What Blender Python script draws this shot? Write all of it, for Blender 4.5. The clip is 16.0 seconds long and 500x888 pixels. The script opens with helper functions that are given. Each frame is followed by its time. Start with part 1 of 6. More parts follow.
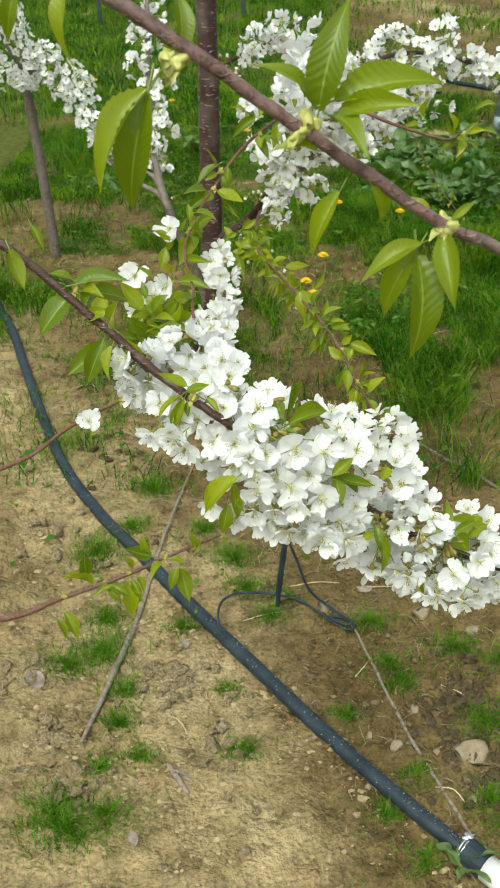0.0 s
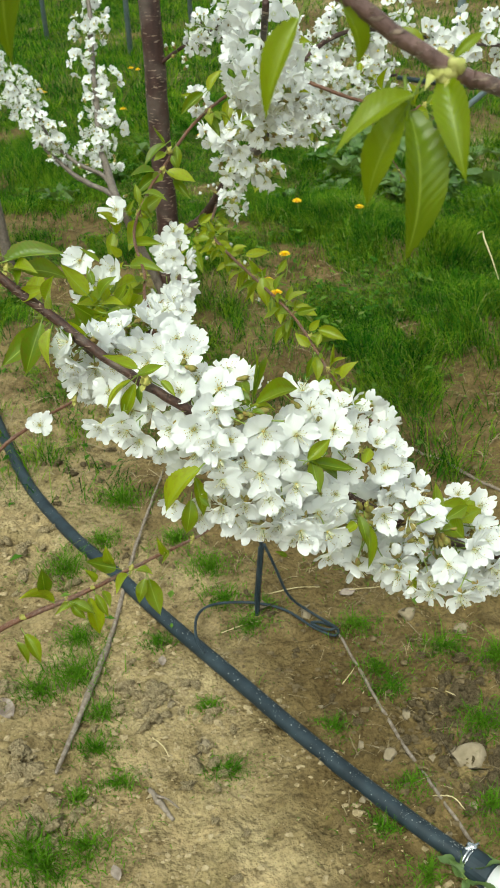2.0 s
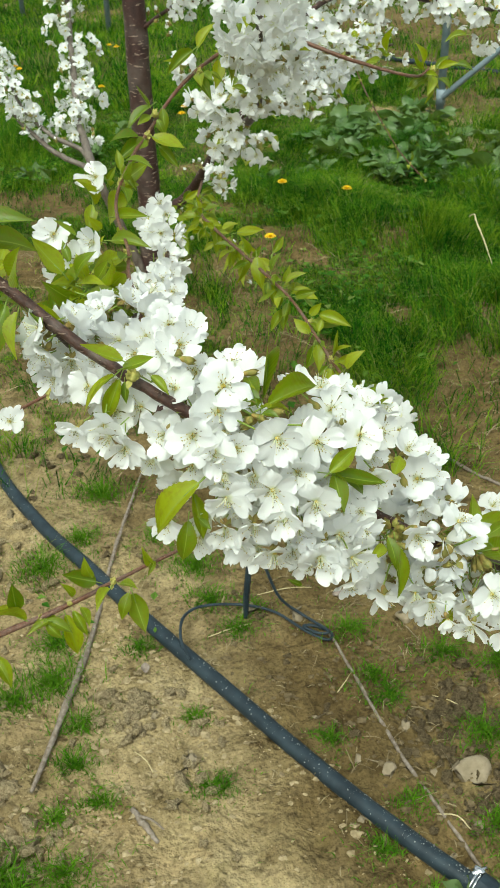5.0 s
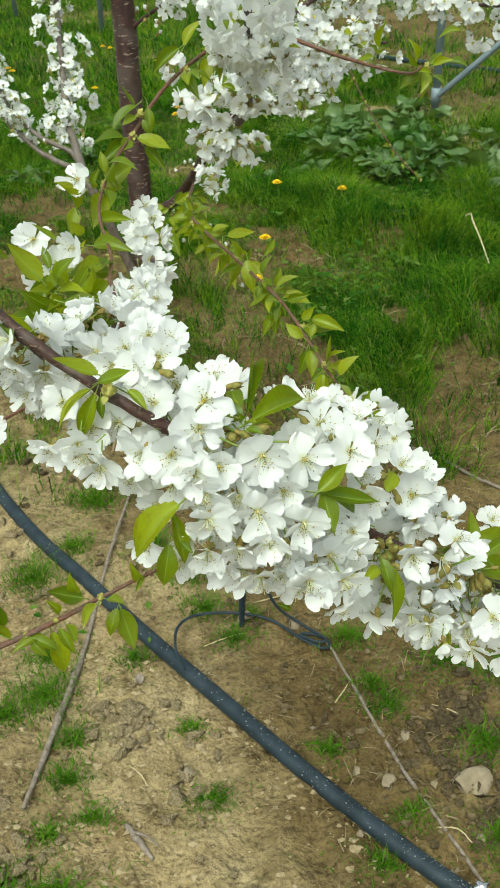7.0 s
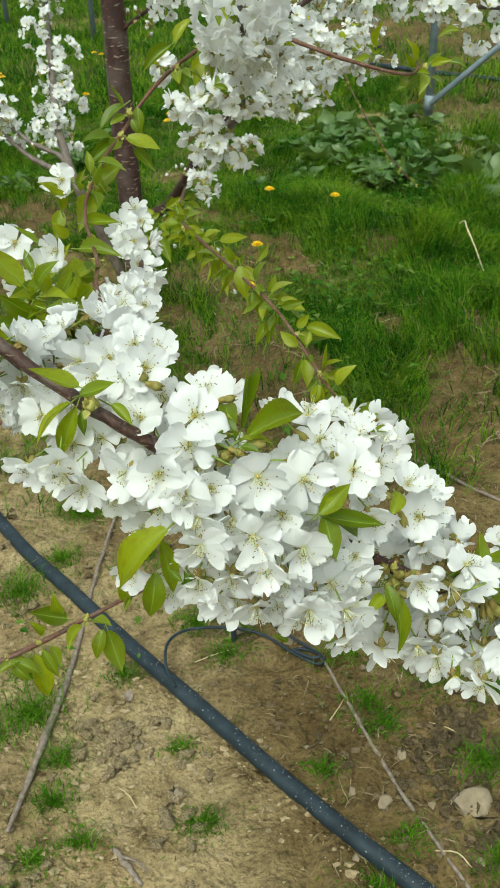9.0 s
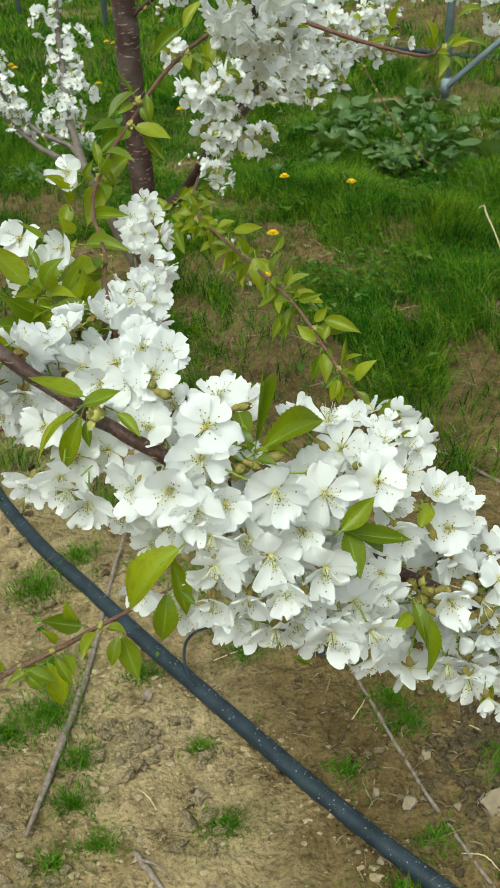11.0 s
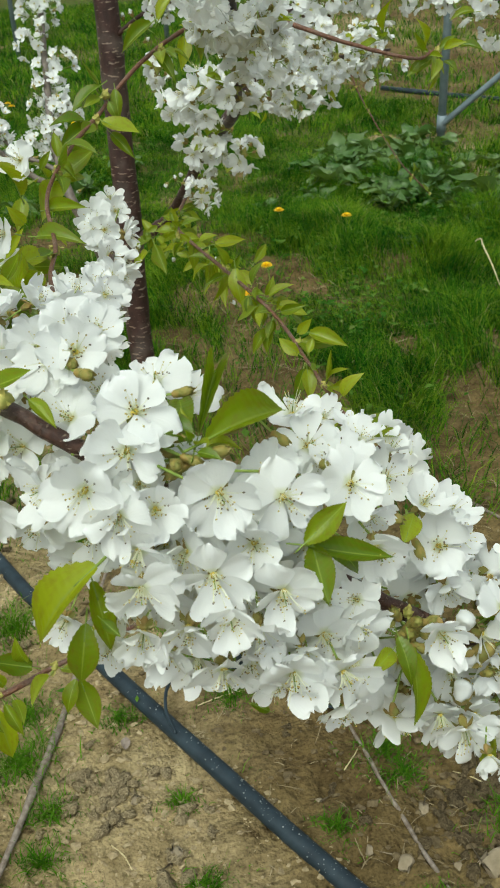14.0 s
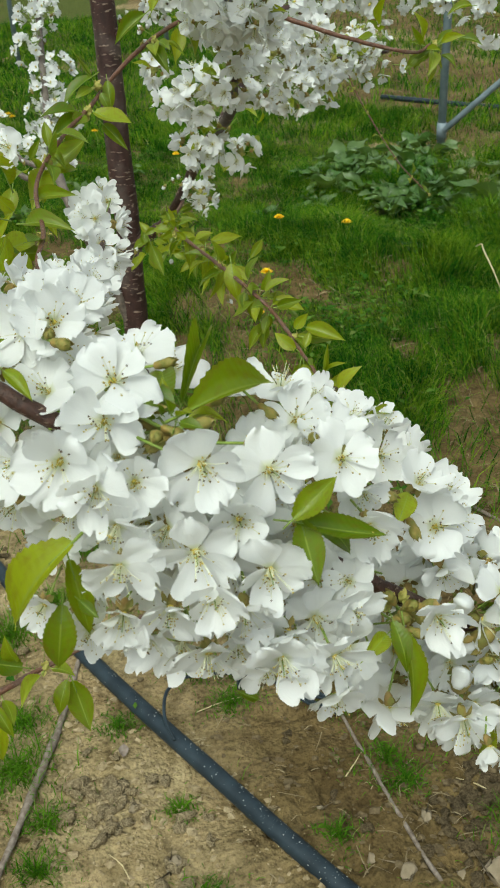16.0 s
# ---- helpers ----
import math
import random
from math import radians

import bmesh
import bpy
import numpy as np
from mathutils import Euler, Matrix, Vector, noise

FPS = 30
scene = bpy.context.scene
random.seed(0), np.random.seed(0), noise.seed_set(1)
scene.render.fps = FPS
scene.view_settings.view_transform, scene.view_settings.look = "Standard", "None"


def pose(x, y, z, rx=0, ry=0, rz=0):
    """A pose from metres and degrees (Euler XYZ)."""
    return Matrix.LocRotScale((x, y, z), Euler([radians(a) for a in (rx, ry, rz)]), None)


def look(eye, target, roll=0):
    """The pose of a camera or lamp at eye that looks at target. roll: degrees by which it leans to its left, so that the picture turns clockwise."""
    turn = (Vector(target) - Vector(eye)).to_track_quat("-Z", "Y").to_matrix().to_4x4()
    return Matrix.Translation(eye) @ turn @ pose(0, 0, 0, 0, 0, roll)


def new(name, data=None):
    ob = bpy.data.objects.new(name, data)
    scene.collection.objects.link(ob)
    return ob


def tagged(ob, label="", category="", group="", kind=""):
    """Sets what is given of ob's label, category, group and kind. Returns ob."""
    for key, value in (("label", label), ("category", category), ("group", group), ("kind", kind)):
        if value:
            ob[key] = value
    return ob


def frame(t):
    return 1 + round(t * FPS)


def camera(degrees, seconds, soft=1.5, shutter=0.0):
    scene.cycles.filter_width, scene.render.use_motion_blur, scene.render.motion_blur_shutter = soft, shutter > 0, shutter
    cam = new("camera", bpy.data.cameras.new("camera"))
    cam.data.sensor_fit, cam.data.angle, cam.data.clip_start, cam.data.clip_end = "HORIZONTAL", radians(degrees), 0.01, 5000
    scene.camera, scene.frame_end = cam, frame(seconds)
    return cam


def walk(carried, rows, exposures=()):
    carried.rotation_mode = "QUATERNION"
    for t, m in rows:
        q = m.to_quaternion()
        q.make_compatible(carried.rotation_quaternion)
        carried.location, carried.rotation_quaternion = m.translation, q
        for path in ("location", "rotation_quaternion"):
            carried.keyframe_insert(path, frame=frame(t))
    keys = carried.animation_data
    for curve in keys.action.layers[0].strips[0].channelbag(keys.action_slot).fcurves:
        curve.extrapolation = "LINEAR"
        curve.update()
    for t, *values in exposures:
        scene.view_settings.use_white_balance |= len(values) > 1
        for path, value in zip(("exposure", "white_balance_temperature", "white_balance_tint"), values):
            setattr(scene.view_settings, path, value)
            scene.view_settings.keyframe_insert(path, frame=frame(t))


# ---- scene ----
cam = camera(30.2, 16.0, soft=1.5)
cam.data.dof.use_dof, cam.data.dof.focus_distance, cam.data.dof.aperture_fstop = True, 0.62, 60
PATH = [
    (0, (0.12, 0.102, 1.485), (0.071, 1.769, 0.381), -0.4),
    (0.5, (0.126, 0.132, 1.459), (0.091, 1.806, 0.366), -2.1),
    (1, (0.128, 0.145, 1.441), (0.119, 1.824, 0.355), -2.3),
    (1.5, (0.127, 0.161, 1.421), (0.123, 1.841, 0.337), -3.1),
    (2, (0.124, 0.168, 1.418), (0.136, 1.848, 0.333), -2.4),
    (2.5, (0.12, 0.18, 1.416), (0.151, 1.86, 0.331), -2.0),
    (3, (0.107, 0.198, 1.407), (0.177, 1.874, 0.318), -0.9),
    (3.5, (0.103, 0.218, 1.399), (0.168, 1.89, 0.305), -1.1),
    (4, (0.101, 0.24, 1.385), (0.163, 1.908, 0.284), -1.0),
    (6.5, (0.118, 0.305, 1.357), (0.161, 1.963, 0.239), -2.6),
    (7, (0.117, 0.309, 1.355), (0.175, 1.971, 0.244), -2.0),
    (7.5, (0.119, 0.321, 1.348), (0.198, 1.988, 0.246), -1.7),
    (8, (0.118, 0.331, 1.342), (0.197, 2.001, 0.245), -1.7),
    (8.5, (0.116, 0.342, 1.336), (0.197, 2.014, 0.241), -1.6),
    (9, (0.117, 0.348, 1.336), (0.194, 2.018, 0.238), -1.6),
    (11.3, (0.121, 0.4, 1.322), (0.156, 2.051, 0.195), -3.1),
    (11.5, (0.13, 0.415, 1.316), (0.201, 2.06, 0.18), -2.7),
    (12, (0.137, 0.435, 1.293), (0.193, 2.097, 0.181), -2.9),
    (12.5, (0.144, 0.441, 1.279), (0.162, 2.126, 0.201), -4.0),
    (13, (0.145, 0.443, 1.27), (0.174, 2.14, 0.212), -3.7),
    (13.5, (0.141, 0.442, 1.265), (0.193, 2.146, 0.219), -2.6),
    (14, (0.143, 0.444, 1.26), (0.187, 2.151, 0.218), -2.8),
    (14.5, (0.142, 0.445, 1.257), (0.196, 2.153, 0.217), -2.1),
    (15, (0.142, 0.445, 1.256), (0.199, 2.15, 0.212), -1.9),
    (15.5, (0.146, 0.448, 1.249), (0.192, 2.157, 0.212), -2.5),
    (16, (0.149, 0.451, 1.238), (0.189, 2.17, 0.217), -3.1),
]
walk(cam, [(t, look(eye, target, roll)) for t, eye, target, roll in PATH], [(0, 0.69, 6600, 0), (1, 0.67, 6600, -3), (3, 0.64, 6560, -5), (7, 0.6, 6500, -5), (9, 0.49, 6450, -4), (11.5, 0.43, 6400, -3), (12.5, 0.34, 6400, -3), (16, 0.32, 6400, -2)])

# ---- light ----
world = bpy.data.worlds.new("overcast_sky")
scene.world = world
world.use_nodes = True
wn = world.node_tree.nodes
sky = wn.new("ShaderNodeTexSky")
sky.sky_type, sky.sun_disc = "NISHITA", False
sky.sun_elevation, sky.sun_rotation = radians(58), radians(200)
sky.air_density, sky.dust_density, sky.ozone_density = 1.0, 4.0, 1.0
hazy = wn.new("ShaderNodeHueSaturation")
hazy.inputs["Saturation"].default_value = 0.35
world.node_tree.links.new(sky.outputs[0], hazy.inputs["Color"])
world.node_tree.links.new(hazy.outputs[0], wn["Background"].inputs[0])
wn["Background"].inputs[1].default_value = 0.145
sun = new("sun", bpy.data.lights.new("sun", "SUN"))
sun.data.energy, sun.data.angle, sun.data.color = 1.2, radians(30), (0.98, 1.0, 0.93)
sun.matrix_world = look((-1.2, -2.2, 5.2), (0, 0, 0))


# ---- materials ----
def material(name, rough=0.6, spec=0.3):
    m = bpy.data.materials.new(name)
    m.use_nodes = True
    b = m.node_tree.nodes["Principled BSDF"]
    b.inputs["Roughness"].default_value = rough
    b.inputs["Specular IOR Level"].default_value = spec
    return m, m.node_tree, b


def node(tree, kind, links=None, **values):
    n = tree.nodes.new(kind)
    for key, value in values.items():
        if key in n.inputs:
            n.inputs[key].default_value = value
        else:
            setattr(n, key, value)
    for key, socket in (links or {}).items():
        tree.links.new(socket, n.inputs[key])
    return n


def ramp(tree, socket, *stops):
    n = tree.nodes.new("ShaderNodeValToRGB")
    e = n.color_ramp.elements
    while len(e) < len(stops):
        e.new(0.5)
    for slot, (at, colour) in zip(e, stops):
        slot.position = at
        slot.color = (*colour, 1) if len(colour) == 3 else colour
    tree.links.new(socket, n.inputs[0])
    return n.outputs[0]


def mix(tree, factor, a, b, blend="MIX"):
    n = tree.nodes.new("ShaderNodeMix")
    n.data_type, n.blend_type = "RGBA", blend
    for slot, value in ((0, factor), (6, a), (7, b)):
        if isinstance(value, bpy.types.NodeSocket):
            tree.links.new(value, n.inputs[slot])
        elif slot == 0:
            n.inputs[0].default_value = value
        else:
            n.inputs[slot].default_value = (*value, 1)
    return n.outputs[2]


def noise_of(tree, scale, detail=4, rough=0.55, coord=None, stretch=None):
    c = coord or tree.nodes.new("ShaderNodeTexCoord").outputs["Object"]
    if stretch:
        c = node(tree, "ShaderNodeMapping", {"Vector": c}, Scale=stretch).outputs[0]
    return node(tree, "ShaderNodeTexNoise", {"Vector": c}, Scale=scale, Detail=detail, Roughness=rough).outputs[0]


def bump(tree, b, socket, strength, distance):
    n = node(tree, "ShaderNodeBump", {"Height": socket}, Strength=strength, Distance=distance)
    tree.links.new(n.outputs[0], b.inputs["Normal"])


def soil_material():
    m, t, b = material("soil", 0.95, 0.1)
    big, mid, fine = noise_of(t, 2.6, 5, 0.6), noise_of(t, 19, 5, 0.6), noise_of(t, 140, 4, 0.7)
    tan = ramp(t, big, (0.34, (0.19, 0.143, 0.072)), (0.5, (0.26, 0.203, 0.105)), (0.64, (0.335, 0.27, 0.148)))
    # Blotchy, gritty soil tone; its dark ends also paint tiny shadows between crumbs.
    worn = ramp(t, mid, (0.3, (0.5, 0.46, 0.4)), (0.46, (0.92, 0.9, 0.87)), (0.68, (1.32, 1.3, 1.28)))
    grit = ramp(t, fine, (0.34, (0.55, 0.53, 0.5)), (0.47, (0.97, 0.97, 0.97)), (0.66, (1.2, 1.2, 1.2)))
    dirt = mix(t, 0.9, mix(t, 0.9, tan, worn, "MULTIPLY"), grit, "MULTIPLY")
    # Shade of small crevices painted as dark flecks, apart from the bump.
    pit_shade = ramp(t, noise_of(t, 30, 6, 0.7), (0.33, (0.36, 0.31, 0.25)), (0.41, (1, 1, 1)), (0.6, (1.06, 1.06, 1.05)))
    dirt = mix(t, 0.8, dirt, pit_shade, "MULTIPLY")
    crusted = ramp(t, noise_of(t, 5.5, 5, 0.65), (0.52, (0, 0, 0)), (0.62, (0.6, 0.6, 0.6)))
    dirt = mix(t, crusted, dirt, mix(t, 1.0, dirt, (1.22, 1.18, 1.2), "MULTIPLY"))
    cover = node(t, "ShaderNodeAttribute", attribute_name="cover")
    moss = ramp(t, mid, (0.3, (0.045, 0.056, 0.01)), (0.7, (0.105, 0.125, 0.026)))
    damp = node(t, "ShaderNodeAttribute", attribute_name="damp")
    brown = mix(t, 0.95, dirt, (0.47, 0.43, 0.34), "MULTIPLY")
    dirt = mix(t, damp.outputs["Fac"], dirt, brown)
    stain = ramp(t, noise_of(t, 7.5, 4, 0.6), (0.55, (0, 0, 0)), (0.68, (0.45, 0.45, 0.45)))
    dirt = mix(t, stain, dirt, mix(t, 1.0, dirt, (0.55, 0.56, 0.36), "MULTIPLY"))
    edge = node(t, "ShaderNodeMath", {0: cover.outputs["Fac"], 1: mid}, operation="ADD").outputs[0]
    edge = ramp(t, edge, (0.85, (0, 0, 0)), (1.25, (1, 1, 1)))
    t.links.new(mix(t, edge, dirt, moss), b.inputs["Base Color"])
    lumps, crumbs = noise_of(t, 21, 3, 0.55), noise_of(t, 75, 2, 0.5)
    quiet = node(t, "ShaderNodeMath", {0: crumbs}, operation="MULTIPLY")
    quiet.inputs[1].default_value = 0.65
    rough = node(t, "ShaderNodeMath", {0: lumps, 1: quiet.outputs[0]}, operation="ADD").outputs[0]
    bump(t, b, rough, 0.85, 0.026)
    return m


def bark_material(name, dark, light, scale, ring=1.0):
    m, t, b = material(name, 0.5, 0.4)
    streak = noise_of(t, scale, 5, 0.65, stretch=(1, 1, 0.7))
    blotch = noise_of(t, scale * 0.22, 3)
    spots = noise_of(t, scale * 1.7, 2, stretch=(0.5, 0.5, 2.0))
    base = ramp(t, streak, (0.3, dark), (0.62, light))
    # Grey patches: bark blotches plus a pale sheen painted into the colour.
    grey = mix(t, ramp(t, blotch, (0.5, (0, 0, 0)), (0.72, (0.5, 0.5, 0.5))), base, (0.17, 0.145, 0.125))
    marks = ramp(t, spots, (0.61, (0, 0, 0)), (0.66, (ring, ring, ring)))
    t.links.new(mix(t, marks, grey, (0.27, 0.2, 0.15)), b.inputs["Base Color"])
    height = node(t, "ShaderNodeMath", {0: streak, 1: marks}, operation="ADD").outputs[0]
    bump(t, b, height, 0.8, 0.002)
    return m


def thin_material(name, shades, passing, rough, glow, gloss=0.3):
    """A thin living sheet: light falls on it and partly through it."""
    m, t, b = material(name, rough, gloss)
    info = t.nodes.new("ShaderNodeObjectInfo")
    island = t.nodes.new("ShaderNodeNewGeometry").outputs["Random Per Island"]
    pick = node(t, "ShaderNodeMath", {0: info.outputs["Random"], 1: island}, operation="ADD")
    half = node(t, "ShaderNodeMath", {0: pick.outputs[0]}, operation="FRACT")
    tone = ramp(t, half.outputs[0], *shades)
    return m, t, b, tone, passing, glow


def finish_thin(m, t, b, colour, passing, glow):
    t.links.new(colour, b.inputs["Base Color"])
    tl = t.nodes.new("ShaderNodeBsdfTranslucent")
    t.links.new(mix(t, 1.0, colour, glow, "MULTIPLY"), tl.inputs[0])
    ms = t.nodes.new("ShaderNodeMixShader")
    ms.inputs[0].default_value = passing
    t.links.new(b.outputs[0], ms.inputs[1])
    t.links.new(tl.outputs[0], ms.inputs[2])
    t.links.new(ms.outputs[0], t.nodes["Material Output"].inputs[0])
    return m


def leaf_material(name, shades, bronze):
    m, t, b, tone, passing, glow = thin_material(name, shades, 0.45, 0.34, (1.45, 1.45, 0.35), 0.5)
    uv = t.nodes.new("ShaderNodeUVMap").outputs[0]
    xyz = node(t, "ShaderNodeSeparateXYZ", {0: uv})
    side = node(t, "ShaderNodeMath", {0: xyz.outputs[0]}, operation="SUBTRACT")
    side.inputs[1].default_value = 0.5
    away = node(t, "ShaderNodeMath", {0: side.outputs[0]}, operation="ABSOLUTE").outputs[0]
    rib = ramp(t, away, (0.0, (1, 1, 1)), (0.045, (0, 0, 0)))
    lean = node(t, "ShaderNodeMath", {0: away, 1: xyz.outputs[1]}, operation="MULTIPLY_ADD")
    lean.inputs[1].default_value = -0.55
    t.links.new(xyz.outputs[1], lean.inputs[2])
    wave = node(t, "ShaderNodeMath", {0: lean.outputs[0]}, operation="MULTIPLY")
    wave.inputs[1].default_value = 62.0
    sine = node(t, "ShaderNodeMath", {0: wave.outputs[0]}, operation="SINE").outputs[0]
    vein = ramp(t, sine, (0.8, (0, 0, 0)), (1.0, (0.1, 0.1, 0.1)))
    colour = mix(t, vein, tone, (0.25, 0.33, 0.03))
    colour = mix(t, rib, colour, (0.29, 0.37, 0.06))
    blotch = noise_of(t, 5.0, 4, coord=uv)
    margin = node(t, "ShaderNodeMath", {0: away, 1: blotch}, operation="MULTIPLY_ADD")
    margin.inputs[1].default_value = 0.9
    t.links.new(blotch, margin.inputs[2])
    blush = ramp(t, margin.outputs[0], (0.58, (0, 0, 0)), (0.9, (bronze, bronze, bronze)))
    colour = mix(t, blush, colour, (0.2, 0.1, 0.02))
    quilt = node(t, "ShaderNodeMath", {0: sine, 1: blotch}, operation="ADD").outputs[0]
    bump(t, b, quilt, 0.14, 0.0008)
    return finish_thin(m, t, b, colour, passing, glow)


def petal_material():
    m, t, b, tone, passing, glow = thin_material("petal", ((0.0, (0.84, 0.85, 0.84)), (1.0, (0.885, 0.895, 0.88))), 0.4, 0.42, (1.0, 1.0, 0.98), 0.3)
    uv = t.nodes.new("ShaderNodeUVMap").outputs[0]
    xyz = node(t, "ShaderNodeSeparateXYZ", {0: uv})
    throat = ramp(t, xyz.outputs[1], (0.0, (0.9, 0.9, 0.9)), (0.2, (0, 0, 0)))
    colour = mix(t, throat, tone, (0.62, 0.66, 0.36))
    ribs = noise_of(t, 9.0, 2, coord=uv, stretch=(2.4, 0.25, 1))
    bump(t, b, ribs, 0.3, 0.0012)
    return finish_thin(m, t, b, colour, passing, glow)


def simple(name, a, c, scale=40.0, rough=0.6, spec=0.3, metal=0.0, relief=0.0):
    m, t, b = material(name, rough, spec)
    b.inputs["Metallic"].default_value = metal
    n = noise_of(t, scale, 4)
    t.links.new(ramp(t, n, (0.32, a), (0.68, c)), b.inputs["Base Color"])
    if relief:
        bump(t, b, n, 0.6, relief)
    return m


def anther_material():
    """Fresh yellow to spent brown, anther by anther."""
    m, t, b = material("anther", 0.7, 0.2)
    island = t.nodes.new("ShaderNodeNewGeometry").outputs["Random Per Island"]
    t.links.new(ramp(t, island, (0.4, (0.56, 0.45, 0.09)), (0.6, (0.32, 0.22, 0.05)), (0.8, (0.085, 0.055, 0.03))), b.inputs["Base Color"])
    return m


SOIL = soil_material()
BARK = bark_material("trunk_bark", (0.023, 0.011, 0.009), (0.06, 0.029, 0.024), 60)
SHOOT = bark_material("shoot_bark", (0.02, 0.009, 0.006), (0.074, 0.032, 0.02), 230, 0.9)
TWIG = bark_material("twig_bark", (0.085, 0.032, 0.016), (0.17, 0.078, 0.045), 300, 0.5)
GREYBARK = bark_material("grey_bark", (0.075, 0.058, 0.045), (0.17, 0.14, 0.115), 90, 0.4)
LEAF = leaf_material("young_leaf", ((0.0, (0.1, 0.18, 0.005)), (0.5, (0.185, 0.26, 0.006)), (1.0, (0.32, 0.38, 0.011))), 0.4)
# Yellow-green leaf colour with little bronze, for the foremost branch.
FORELEAF = leaf_material("fore_leaf", ((0.0, (0.13, 0.2, 0.006)), (0.5, (0.2, 0.275, 0.007)), (1.0, (0.31, 0.37, 0.012))), 0.12)
PETAL = petal_material()
FILAMENT = simple("filament", (0.72, 0.73, 0.48), (0.84, 0.84, 0.68))
ANTHER = anther_material()
CALYX = simple("calyx", (0.17, 0.19, 0.04), (0.29, 0.19, 0.06), 120)
STALK = simple("green_stalk", (0.17, 0.26, 0.04), (0.26, 0.34, 0.07), 80)
SCALE = simple("bud_scale", (0.22, 0.24, 0.045), (0.42, 0.36, 0.1), 150, relief=0.001)
BUD = simple("green_bud", (0.17, 0.19, 0.04), (0.33, 0.22, 0.06), 220, relief=0.001)
PIPE = simple("black_polyethylene", (0.01, 0.018, 0.024), (0.026, 0.041, 0.051), 30, 0.52, 0.32, relief=0.0006)
DUST = simple("white_lime_spots", (0.26, 0.27, 0.24), (0.4, 0.4, 0.36))
GALV = simple("galvanised_steel", (0.15, 0.2, 0.22), (0.23, 0.28, 0.3), 25, 0.6, 0.4, 0.2)
CHROME = simple("bright_steel", (0.62, 0.63, 0.64), (0.75, 0.76, 0.76), 60, 0.22, 0.5, 1.0)
WHITE = simple("white_plastic", (0.72, 0.72, 0.71), (0.8, 0.8, 0.79), 30, 0.4)
STONE = simple("pale_stone", (0.2, 0.16, 0.1), (0.34, 0.275, 0.185), 45, 0.9, 0.15, relief=0.004)
DARKCLOD = simple("damp_clod", (0.08, 0.058, 0.03), (0.19, 0.145, 0.08), 2.5, 0.95, 0.1, relief=0.25)
# Maroon bark, lightened overall: the branch's lit grey top is in this colour.
FOREBARK = bark_material("fore_bark", (0.045, 0.02, 0.017), (0.19, 0.115, 0.1), 200, 1.0)
BRACT = simple("pale_bract", (0.34, 0.36, 0.09), (0.56, 0.53, 0.2), 150, relief=0.001)
CLOD = simple("soil_clod", (0.22, 0.168, 0.09), (0.42, 0.335, 0.2), 2.5, 0.95, 0.1, relief=0.25)
CRUMB = simple("soil_crumb", (0.22, 0.168, 0.09), (0.42, 0.335, 0.2), 90, 0.95, 0.1, relief=0.004)
DARKCRUMB = simple("damp_crumb", (0.08, 0.058, 0.03), (0.19, 0.145, 0.08), 90, 0.95, 0.1, relief=0.004)
DRY = simple("dry_wood", (0.15, 0.115, 0.085), (0.29, 0.245, 0.2), 120, 0.9, 0.1, relief=0.002)
LITTER = simple("dry_litter", (0.16, 0.12, 0.065), (0.34, 0.275, 0.16), 9, 0.9, 0.1)
DEADLEAF = simple("dead_leaf", (0.15, 0.115, 0.09), (0.34, 0.28, 0.23), 60, 0.85, 0.15, relief=0.001)
STRAW = simple("straw", (0.42, 0.34, 0.17), (0.6, 0.52, 0.3), 60, 0.7)
YELLOW = simple("dandelion_yellow", (0.75, 0.47, 0.004), (0.85, 0.6, 0.01), 200, 0.7)


def blade_material(name, shades, dry, rough=0.7, gloss=0.05):
    """Grass and weeds: the tone drifts from place to place, with a little spread between blades."""
    m, t, b = material(name, rough, gloss)
    place = noise_of(t, 3.4, 3, coord=t.nodes.new("ShaderNodeNewGeometry").outputs["Position"])
    island = t.nodes.new("ShaderNodeNewGeometry").outputs["Random Per Island"]
    blend = node(t, "ShaderNodeMath", {0: island, 2: place}, operation="MULTIPLY_ADD")
    blend.inputs[1].default_value = 0.6
    tone = ramp(t, blend.outputs[0], *[(p + 0.11, c) for p, c in shades])
    old = ramp(t, island, (0.96, (0, 0, 0)), (0.98, (dry, dry, dry)))
    tone = mix(t, old, tone, (0.26, 0.25, 0.1))
    return finish_thin(m, t, b, tone, 0.3, (1.2, 1.2, 0.4))


GRASS = blade_material("grass_blade", ((0.44, (0.009, 0.06, 0.003)), (0.6, (0.027, 0.115, 0.005)), (0.74, (0.072, 0.19, 0.008)), (0.9, (0.17, 0.265, 0.016))), 0.8)
TUFT = blade_material("tuft_blade", ((0.3, (0.028, 0.105, 0.005)), (0.8, (0.1, 0.22, 0.012))), 0.7)
WEED = blade_material("weed_leaf", ((0.35, (0.025, 0.09, 0.008)), (0.6, (0.05, 0.135, 0.014)), (0.85, (0.11, 0.2, 0.03))), 0.3)
DOCK = blade_material("dock_leaf", ((0.4, (0.018, 0.062, 0.009)), (0.6, (0.075, 0.155, 0.035)), (0.8, (0.125, 0.195, 0.06))), 0.5, 0.36, 0.45)


